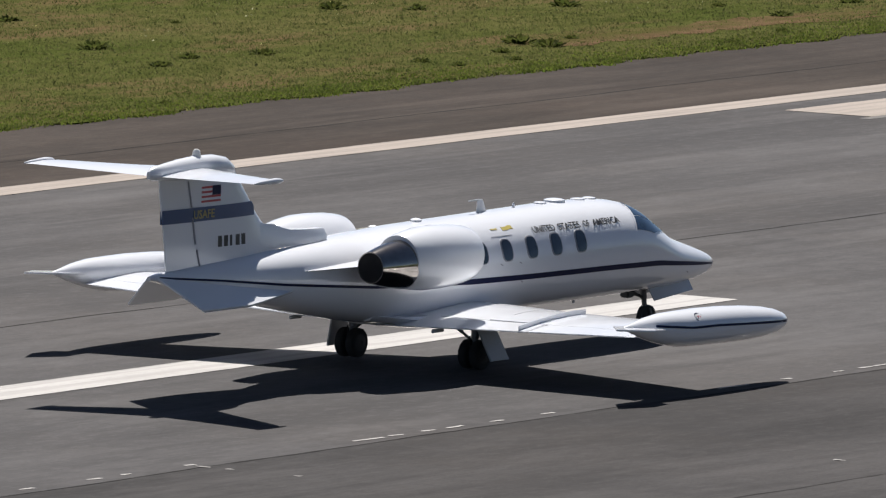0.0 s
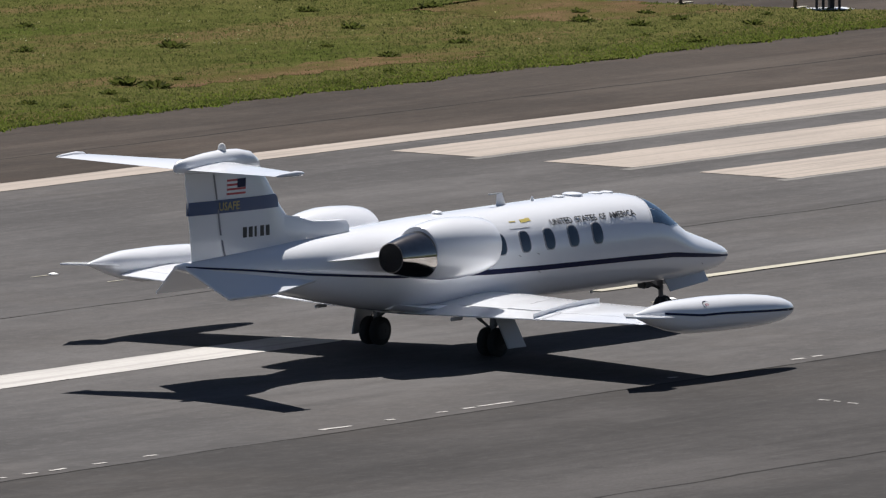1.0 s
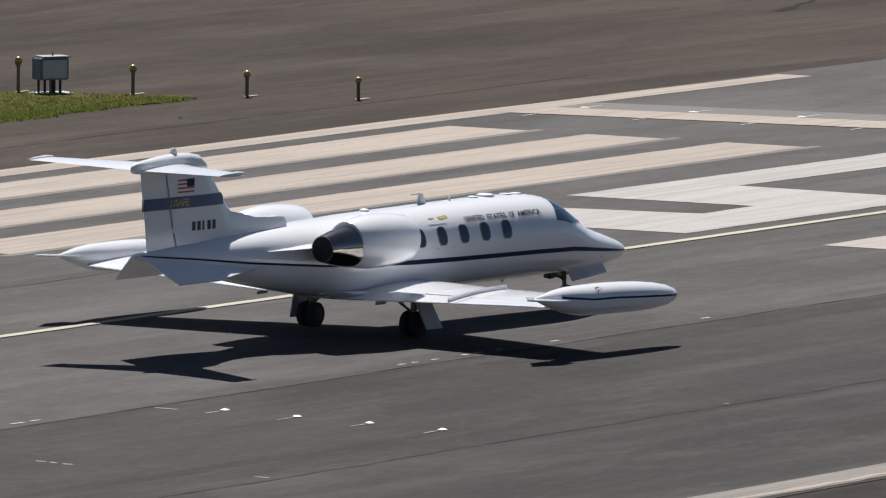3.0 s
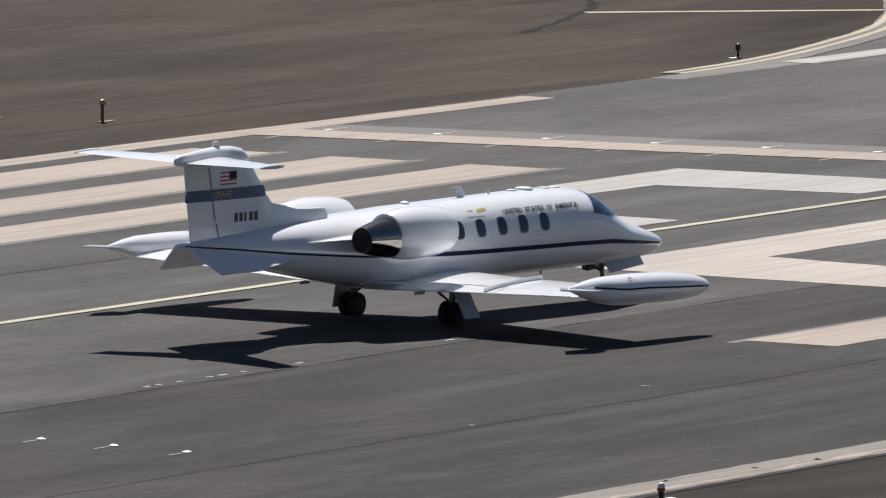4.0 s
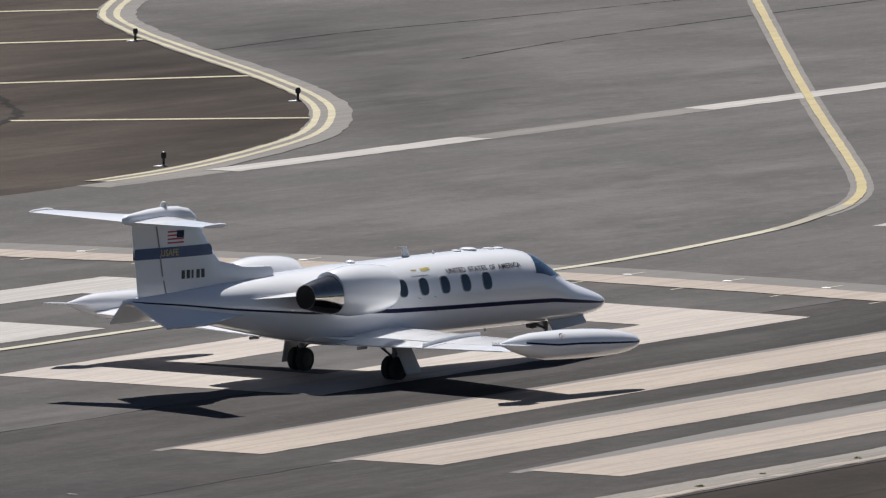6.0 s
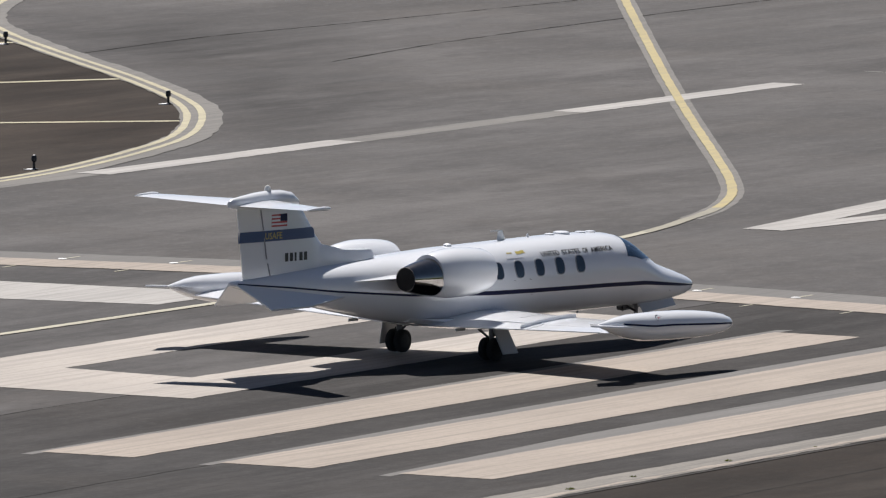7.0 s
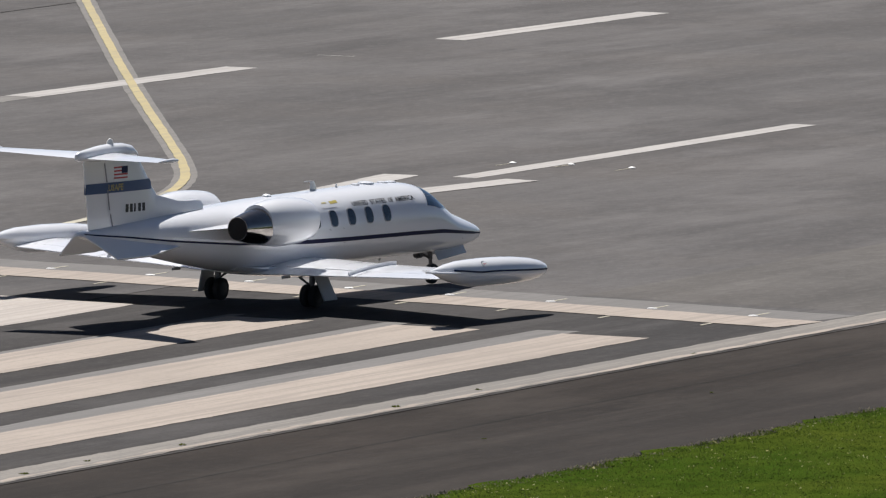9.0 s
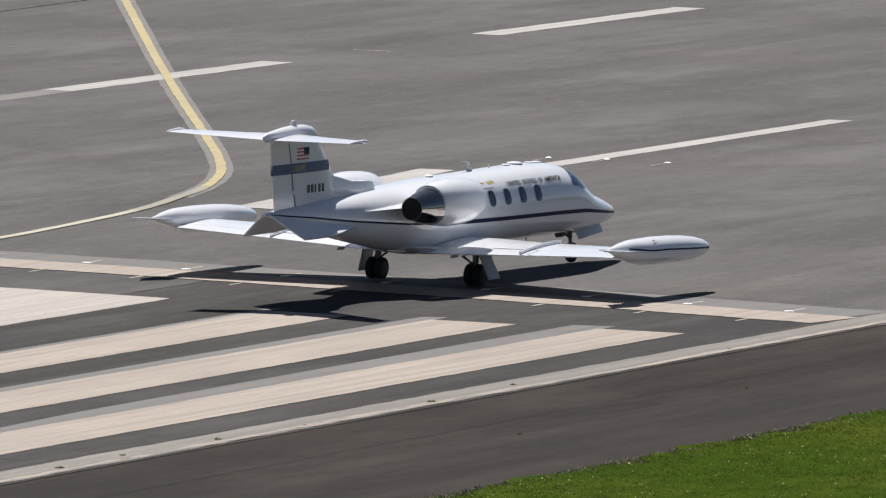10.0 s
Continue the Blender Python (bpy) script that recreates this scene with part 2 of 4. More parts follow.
GOLD = paint("gold_paint", (0.36, 0.30, 0.10), 0.5, 0.2)
YELLOW_DECAL = paint("yellow_decal", (0.50, 0.40, 0.09), 0.4, 0.1)
BLACK = plain("black_lettering", (0.012, 0.012, 0.014), 0.5)
CHROME = plain("polished_exhaust", (0.33, 0.30, 0.27), 0.12, 1.0, 9.0)
SOOT = plain("sooty_metal", (0.02, 0.018, 0.017), 0.7, 0.3)
STEEL = plain("gear_steel", (0.16, 0.16, 0.17), 0.45, 0.7)
RUBBER = plain("tyre_rubber", (0.018, 0.018, 0.018), 0.85)
RIM = plain("wheel_rim", (0.03, 0.03, 0.033), 0.5, 0.6)
SEAM = plain("panel_gap", (0.30, 0.30, 0.32), 0.7)
GLASS = glass_mat("cabin_glass", (0.035, 0.05, 0.07))
SHIELD = glass_mat("windshield_glass", (0.03, 0.06, 0.105))
AMBER = plain("amber_lens", (0.50, 0.38, 0.12), 0.25, 0.6)
RUST = plain("rusty_pole", (0.20, 0.135, 0.08), 0.75, 0.2)
CABINET = plain("grey_cabinet_paint", (0.16, 0.19, 0.21), 0.6, 0.0, 8)
DARKLAMP = plain("dark_lamp_housing", (0.02, 0.02, 0.022), 0.5)
LAMPWHITE = plain("white_lamp_fitting", (0.75, 0.74, 0.72), 0.5)
REDLENS = plain("red_lens", (0.45, 0.05, 0.03), 0.3)


# ---- mesh helpers ----
def solid(name, verts, faces, material, parent=None, label="", smooth=True):
    me = bpy.data.meshes.new(name)
    me.from_pydata([tuple(v) for v in verts], [], faces)
    me.validate()
    bm = bmesh.new()
    bm.from_mesh(me)
    bmesh.ops.recalc_face_normals(bm, faces=bm.faces)
    for f in bm.faces:
        f.smooth = smooth
    bm.to_mesh(me)
    bm.free()
    me.materials.append(material)
    ob = new(name, me)
    if smooth:
        me.set_sharp_from_angle(angle=radians(38))
    if parent:
        ob.parent = parent
    if label:
        ob["label"] = label
    return ob


def part(name, bm, material, parent, label="", smooth=True):
    me = bpy.data.meshes.new(name)
    bmesh.ops.recalc_face_normals(bm, faces=bm.faces)
    for f in bm.faces:
        f.smooth = smooth
    bm.to_mesh(me)
    bm.free()
    me.materials.append(material)
    if smooth:
        me.set_sharp_from_angle(angle=radians(38))
    ob = new(name, me)
    if parent:
        ob.parent = parent
    if label:
        ob["label"] = label
    return ob


def loft(rings, close=True):
    """Verts and faces of a skin through rings of equal count, capped at both ends."""
    n = len(rings[0])
    verts = [v for r in rings for v in r]
    faces = []
    for i in range(len(rings) - 1):
        for j in range(n):
            k = (j + 1) % n
            faces.append((i * n + j, i * n + k, (i + 1) * n + k, (i + 1) * n + j))
    if close:
        faces.append(tuple(range(n)))
        faces.append(tuple((len(rings) - 1) * n + j for j in range(n)))
    return verts, faces


def tube(points, radii, n=24, axis="x"):
    """Rings round a straight axis: points are centres along it."""
    out = []
    for (x, y, z), r in zip(points, radii):
        ring = []
        for j in range(n):
            a = 2 * math.pi * j / n
            if axis == "x":
                ring.append((x, y + r * math.cos(a), z + r * math.sin(a)))
            elif axis == "y":
                ring.append((x + r * math.cos(a), y, z + r * math.sin(a)))
            else:
                ring.append((x + r * math.cos(a), y + r * math.sin(a), z))
        out.append(ring)
    return out


def box_bm(x0, x1, y0, y1, z0, z1, bevel=0.0):
    bm = bmesh.new()
    bmesh.ops.create_cube(bm, size=1)
    for v in bm.verts:
        v.co = ((x0 + x1) / 2 + v.co.x * (x1 - x0), (y0 + y1) / 2 + v.co.y * (y1 - y0), (z0 + z1) / 2 + v.co.z * (z1 - z0))
    if bevel:
        bmesh.ops.bevel(bm, geom=bm.edges[:], offset=bevel, segments=2, affect="EDGES")
    return bm


def plate(outline, thick):
    """A thin slab through four or more corners in space, thick along its own normal, with a rounded rim."""
    pts = [Vector(p) for p in outline]
    nrm = (pts[1] - pts[0]).cross(pts[2] - pts[0]).normalized()
    mid = sum(pts, Vector()) / len(pts)
    rings = []
    for k, s in ((-1, 0.985), (-0.6, 1.0), (0.6, 1.0), (1, 0.985)):
        rings.append([mid + (p - mid) * s + nrm * thick / 2 * k for p in pts])
    return loft(rings)


def airfoil(xl, xt, y, z, t, n=12):
    """A closed wing section from leading edge xl to trailing edge xt at y."""
    c = xl - xt
    top, low = [], []
    for i in range(n + 1):
        u = (1 - math.cos(math.pi * i / n)) / 2
        h = 5 * t * c * (0.2969 * math.sqrt(u) - 0.126 * u - 0.3516 * u * u + 0.2843 * u ** 3 - 0.1015 * u ** 4)
        top.append((xl - c * u, y, z + h * 1.15))
        low.append((xl - c * u, y, z - h * 0.85))
    return top + low[-2:0:-1]


def tag(ob, label, category, group="", kind=""):
    return tagged(ob, label, category, group, kind)


# ---- ground and runway ----
def sheet(name, outline, z, material, label, category):
    me = bpy.data.meshes.new(name)
    me.from_pydata([(x, y, z) for x, y in outline], [], [tuple(range(len(outline)))])
    me.materials.append(material)
    ob = new(name, me)
    if me.polygons[0].normal.z < 0:
        me.flip_normals()
    return tag(ob, label, category, kind="structure")


def strip(name, path, width, z, material, label, category="marking", jitter=0.012, step=0.5):
    """A painted band along a path of points, with slightly uneven edges."""
    rng = random.Random(name + str(path[0]))
    pts = []
    for (x0, y0), (x1, y1) in zip(path, path[1:]):
        n = max(1, int(math.hypot(x1 - x0, y1 - y0) / step))
        pts += [(x0 + (x1 - x0) * i / n, y0 + (y1 - y0) * i / n) for i in range(n)]
    pts.append(path[-1])
    verts, faces = [], []
    for i, (x, y) in enumerate(pts):
        a, b = pts[max(0, i - 1)], pts[min(len(pts) - 1, i + 1)]
        d = Vector((b[0] - a[0], b[1] - a[1])).normalized()
        w = width / 2
        l, r = w + rng.uniform(-jitter, jitter), w + rng.uniform(-jitter, jitter)
        verts += [(x - d.y * l, y + d.x * l, z), (x + d.y * r, y - d.x * r, z)]
        if i:
            faces.append((2 * i - 2, 2 * i - 1, 2 * i + 1, 2 * i))
    me = bpy.data.meshes.new(name)
    me.from_pydata(verts, [], faces)
    me.materials.append(material)
    ob = new(name, me)
    return tag(ob, label, category, kind="structure")


def smooth_path(points, n=6):
    """Points of a soft curve through the given ones."""
    p = [Vector(q) for q in points]
    p = [2 * p[0] - p[1]] + p + [2 * p[-1] - p[-2]]
    out = []
    for i in range(1, len(p) - 2):
        for k in range(n):
            t = k / n
            a, b, c, d = p[i - 1], p[i], p[i + 1], p[i + 2]
            v = 0.5 * (2 * b + (c - a) * t + (2 * a - 5 * b + 4 * c - d) * t * t + (3 * b - a - 3 * c + d) * t ** 3)
            out.append((v.x, v.y))
    out.append(tuple(p[-2]))
    return out


def offset_path(path, d):
    out = []
    for i, (x, y) in enumerate(path):
        a, b = path[max(0, i - 1)], path[min(len(path) - 1, i + 1)]
        t = Vector((b[0] - a[0], b[1] - a[1])).normalized()
        out.append((x - t.y * d, y + t.x * d))
    return out


CURVE = smooth_path([(52.0, 19.55), (57.97, 19.92), (63.8, 21.05), (69.6, 22.7), (75.4, 25.4), (80.1, 28.3), (85.8, 32.7), (92.2, 38.1), (98.6, 43.3), (104.1, 46.9), (113, 50.5), (126, 53)])
LEAD = smooth_path([(-18.9, 1.2), (0, 1.05), (20, 0.9), (36.7, 0.78), (43, 0.85), (50.4, 1.62), (54.4, 2.45), (57.8, 3.35), (61.4, 4.75), (65.2, 6.65), (69.9, 9.2), (89.4, 19.93), (119.5, 36.2), (160, 58)], 8)


def build_ground():
    sheet("ground", [(-1500, -1500), (2500, -1500), (2500, 2500), (-1500, 2500)], -0.03, GRASS_FAR, "dry green airfield grass reaching to the horizon", "ground")
    sheet("shoulder_north", [(-700, 19.2), (900, 19.2), (900, 420), (33.0, 420), (33.2, 60), (-700, 60)], -0.012, SHOULDER, "brownish worn asphalt shoulder beside the runway", "pavement")
    sheet("shoulder_south", [(-700, -31), (900, -31), (900, -21), (-700, -21)], -0.012, SHOULDER_OLD, "brownish worn asphalt shoulder beside the runway", "pavement")
    sheet("taxiway", [(x, y) for x, y in CURVE] + [(900, 120), (900, 18), (52, 18)], -0.006, APRON, "grey weathered asphalt taxiway joining the runway", "taxiway")
    sheet("runway", [(-700, -7.35), (37.2, -7.35), (36.0, 15), (35.0, 19.5), (-700, 19.5)], 0.0, RUNWAY, "dark grey asphalt runway with tyre streaks", "runway")
    sheet("runway_lane", [(-700, -22.9), (34.2, -22.9), (37.2, -7.35), (-700, -7.35)], 0.0, LANE, "darker asphalt lane along the runway", "runway")
    sheet("runway_end", [(34.2, -22.9), (900, -22.9), (900, 19.5), (35.0, 19.5), (36.0, 15), (37.2, -7.35)], 0.0, APRON, "lighter grey asphalt before the displaced threshold", "runway")
    sheet("runway_end_strip", [(38.6, -15.2), (900, -15.2), (900, -22.0), (38.0, -22.0)], 0.002, APRON_OLD, "paler worn asphalt strip beside the runway edge", "runway")


def threshold_x(y):
    """Where the threshold bar's middle lies along the runway at y."""
    return float(np.interp(y, [-21.7, -17, -13, -9, -5, -1, 2, 6, 10.7, 15.6, 19.2], [34.65, 35.5, 36.1, 36.65, 37.2, 37.6, 37.55, 36.95, 36.1, 35.35, 34.75]))


def build_markings():
    z, low, high, top = 0.008, 0.004, 0.012, 0.016
    st = "worn cream threshold stripe painted on the runway"
    for y, d, w in ((17.0, -1.02, 0.24), (13.75, -1.02, 0.24), (10.5, -1.02, 0.24), (-12.3, 0.98, 0.24), (-15.9, 1.14, 0.46), (-19.5, 1.28, 0.78)):
        strip("threshold_stripe", [(0.2, y), (30.3, y)], 1.86, z, CREAM, st, "runway marking", 0.02)
        if d < 0:
            strip("worn_border", [(-0.2, y + d), (30.7, y + d)], w, low, OLDPAINT, "faded grey remnant of older stripe paint", "runway marking", 0.03)
        else:
            sheet("worn_border", [(-0.3, y + 0.85), (31.0, y + 0.85), (30.8, y + 0.9 + w), (20, y + 0.93 + w), (9, y + 0.9 + w * 0.9), (-0.3, y + 1.08)], low, BORDER, "faded grey remnant of older stripe paint", "runway marking")
    digit("runway_number", [(11.7, 1.7), (21.35, 1.6), (21.5, 6.1), (28.2, 5.9), (28.9, 1.6), (32.4, 1.65), (32.0, 7.5), (17.5, 7.7), (17.7, 3.6), (15.6, 3.55), (14.8, 7.6), (11.4, 7.5)], None, z, DULLWHITE)
    digit("runway_number", [(11.1, -1.6), (32.5, -1.55), (31.8, -8.6), (11.0, -8.65)], [(15.3, -3.65), (28.5, -3.6), (28.2, -6.65), (14.9, -6.6)], z, DIGITCREAM)
    bar = [(threshold_x(y), y) for y in (19.2, 17, 15, 13, 11, 9, 7, 5, 3, 1, -1, -3, -5, -7, -9, -11, -13, -15, -17, -19, -21.7)]
    strip("threshold_bar", bar, 1.72, high, CREAM, "worn cream threshold bar across the runway", "runway marking", 0.03)
    strip("threshold_bar_remnant", [(x + 1.70, y) for x, y in bar], 1.66, low, OLDPAINT_THIN, "faded grey remnant of an older threshold bar", "runway marking", 0.05)
    strip("edge_line", [(-700, 19.4), (30, 19.15), (46.4, 18.85)], 0.85, z, CREAM, "worn cream edge line along the runway", "runway marking", 0.02, 2.0)
    strip("edge_line_remnant", [(52.6, 19.15), (58.3, 19.15)], 0.8, low, OLDPAINT, "faded grey stretch of the edge line", "runway marking", 0.05)
    for a, b, m in ((58.4, 70.6, DULLWHITE), (70.6, 82.0, OLDPAINT), (82.0, 93.9, DULLWHITE), (105.8, 118.3, DULLWHITE), (130, 142.5, DULLWHITE), (154, 166, DULLWHITE)):
        strip("edge_dash" if m is DULLWHITE else "edge_dash_remnant", [(a, 19.05), (b, 19.05)], 0.85, z if m is DULLWHITE else low, m, "white broken edge line across the taxiway mouth" if m is DULLWHITE else "faded grey stretch of broken edge line", "runway marking", 0.03)
    strip("edge_line", [(-700, -22.1), (34, -22.3), (60, -22.4), (300, -22.6)], 0.95, z, EDGE, "pale cracked edge line along the runway", "runway marking", 0.035)
    strip("edge_line_margin", [(-60, -22.5), (34, -22.66), (60, -22.76)], 0.15, high, CREAM, "brighter cream margin of the edge line", "runway marking", 0.07)
    strip("centre_line", [(-62, 0.55), (-28, 0.55)], 1.12, z, WHITE, "bright white runway centre line dash", "runway marking")
    strip("centre_line", [(-122, 0.55), (-92, 0.55)], 1.12, z, WHITE, "bright white runway centre line dash", "runway marking")
    strip("arrow_arm", [(53.1, 0.0), (65.2, 1.28)], 0.85, z, DULLWHITE, "white arrowhead arm before the displaced threshold", "runway marking")
    strip("arrow_arm", [(53.1, -0.1), (65.3, -1.62)], 0.85, high, DULLWHITE, "white arrowhead arm before the displaced threshold", "runway marking")
    strip("arrow_shaft", [(65.2, -0.25), (84.2, -0.1)], 0.62, z, DULLWHITE, "white arrow shaft before the displaced threshold", "runway marking")
    strip("arrow_shaft", [(120, -0.1), (140, 0.1)], 0.62, z, DULLWHITE, "white arrow shaft before the displaced threshold", "runway marking")
    near = [p for p in LEAD if p[0] < 51.6]
    bend = [p for p in LEAD if 51 <= p[0] < 58.6]
    far = [p for p in LEAD if p[0] >= 57.5]
    rim = [p for p in LEAD if p[0] >= 54.5]
    strip("taxi_line", near, 0.25, top, PALELINE, "pale cream taxi line along the runway", "taxi marking")
    strip("taxi_line_border", rim, 0.52, low + 0.001, OLDPAINT, "faded grey border under the yellow taxi line", "taxi marking", 0.012)
    strip("taxi_line", bend, 0.26, top + 0.002, BEIGE, "worn beige taxi line leaving the runway", "taxi marking", 0.015)
    strip("taxi_line", far, 0.22, top + 0.004, YELLOW, "yellow taxi line curving onto the taxiway", "taxi marking", 0.012)
    c = CURVE[2:]
    strip("taxi_edge_border", offset_path(c, -0.05), 1.0, low + 0.002, OLDPAINT, "pale grey border outside the taxiway edge lines", "taxi marking", 0.04)
    strip("taxi_edge_line", offset_path(c, 0.30), 0.17, high, PALEYELLOW, "yellow taxiway edge line round the corner", "taxi marking")
    strip("taxi_edge_line", offset_path(c, -0.06), 0.17, high, PALEYELLOW, "yellow taxiway edge line round the corner", "taxi marking")
    for a, b in (((68.9, 30.3), (74.0, 25.1)), ((78.9, 36.9), (85.6, 32.85)), ((89.3, 45.0), (95.4, 41.3)), ((99, 51.5), (105, 47.5))):
        strip("shoulder_bar", [a, b], 0.36, 0.0, PALEYELLOW, "pale yellow cross bar on the taxiway shoulder", "taxi marking")
    # tar joints and cracks
    for y, x0, x1 in ((-7.35, -120, 36), (-15.05, -60, 0), (6.1, -120, 11), (-25.2, -120, 120), (22.4, -120, 44)):
        rng = random.Random(y)
        p = [(x0 + (x1 - x0) * i / 60, y + rng.uniform(-0.06, 0.06)) for i in range(61)]
        strip("tar_joint", p, 0.05, (0.0025 if -22 < y < 19 else -0.009), TAR, "dark tar joint between asphalt lanes", "joint", 0.02)
    for p in ([(88.4, 45), (84, 41.2), (80, 38.2), (77, 35.5), (74.2, 33.4), (71.6, 31.6), (69.5, 30.6), (66, 29.4), (62.4, 28.3)], [(100, 56), (93, 51), (88.4, 45)]):
        strip("tar_joint", smooth_path(p), 0.22, -0.008, TAR, "dark ragged crack in the shoulder asphalt", "crack", 0.09, 0.4)
    for p in ([(93, 38.0), (100, 38.4), (109, 37.8), (125, 37.0)], [(94, 31.6), (102, 32.6), (113, 33.1), (130, 33.4)]):
        strip("tar_joint", smooth_path(p), 0.055, 0.0, TAR, "thin dark crack in the taxiway asphalt", "crack", 0.03, 0.4)
    spots = [(-48.3, 0.7), (-47.4, 0.3), (-46.6, 0.3), (-46.0, 0.4), (-44.9, 0.3), (-43.6, 0.3), (-39.0, 0.75), (-37.3, 0.22), (-35.9, 0.22), (-35.2, 0.3), (-52.4, 0.22), (-56.3, 0.3), (-54.7, 0.28), (-53.9, 0.2), (-26.0, 0.33), (-34.8, 0.9), (-13.5, 0.2), (-13.05, 0.16), (-12.4, 0.2), (-11.35, 0.18), (-10.95, 0.28), (-10.15, 0.14), (-25.4, 0.27), (-3.0, 0.3), (-29.5, 0.2), (-8.3, 0.25)]
    for x, n in spots:
        strip("paint_remnant", [(x, -7.02), (x + n, -7.05)], 0.07, z, WHITE, "small white remnant of an old painted line", "runway marking", 0.02, 0.2)
    for x, y0, y1 in ((-52.33, -7.16, -7.43), (-52.33, -7.7, -7.83), (-52.4, -8.91, -9.04), (-45.7, -13.5, -13.7), (-30.72, -10.48, -10.68), (-30.76, -10.77, -10.9), (-30.84, -11.07, -11.26), (-30.7, -14.62, -14.88), (-22.31, -7.53, -7.98), (-8.16, -13.89, -14.07), (-15.9, -14.84, -14.95), (98.9, 18.4, 19.4)):
        strip("paint_remnant", [(x, y0), (x, y1)], 0.06, z, WHITE, "small white remnant of an old painted line", "runway marking", 0.015, 0.2)


def digit(name, outline, hole, z, material):
    bm = bmesh.new()
    rng = random.Random(len(outline))

    def loop(pts):
        vs = []
        for (x0, y0), (x1, y1) in zip(pts, pts[1:] + pts[:1]):
            n = max(1, int(math.hypot(x1 - x0, y1 - y0) / 0.6))
            for i in range(n):
                vs.append(bm.verts.new((x0 + (x1 - x0) * i / n + rng.uniform(-0.025, 0.025), y0 + (y1 - y0) * i / n + rng.uniform(-0.025, 0.025), z)))
        return [bm.edges.new((a, b)) for a, b in zip(vs, vs[1:] + vs[:1])]

    edges = loop(outline) + (loop(hole) if hole else [])
    bmesh.ops.triangle_fill(bm, use_beauty=True, edges=edges)
    for f in bm.faces:
        if f.normal.z < 0:
            f.normal_flip()
    me = bpy.data.meshes.new(name)
    bm.to_mesh(me)
    bm.free()
    me.materials.append(material)
    ob = new(name, me)
    tag(ob, "large white block digit of the runway designation", "runway marking", kind="structure")


def clumps(name, count, place, height, material, label, category, seed, blades=5, spread=0.07):
    """Many small blades of grass in one mesh."""
    rng = np.random.default_rng(seed)
    xy = place(rng, count)
    n = len(xy) * blades
    base = np.repeat(xy, blades, axis=0) + rng.normal(0, spread, (n, 2))
    h = height * rng.uniform(0.4, 1.25, n)
    a = rng.uniform(0, 2 * np.pi, n)
    lean = rng.normal(0, 0.5, (n, 2)) * h[:, None]
    w = 0.012 + 0.02 * rng.random(n)
    v = np.zeros((n, 3, 3))
    v[:, 0, :2] = base + np.stack([np.cos(a), np.sin(a)], 1) * w[:, None]
    v[:, 1, :2] = base - np.stack([np.cos(a), np.sin(a)], 1) * w[:, None]
    v[:, 2, :2] = base + lean
    v[:, 2, 2] = h
    v[:, :, 2] -= 0.01
    me = bpy.data.meshes.new(name)
    me.from_pydata(v.reshape(-1, 3).tolist(), [], np.arange(n * 3).reshape(-1, 3).tolist())
    me.materials.append(material)
    return tag(new(name, me), label, category, kind="stuff")


def grass_edge(x):
    return 25.9 + 0.11 * math.sin(x * 0.9) + 0.10 * math.sin(x * 2.7 + 1)


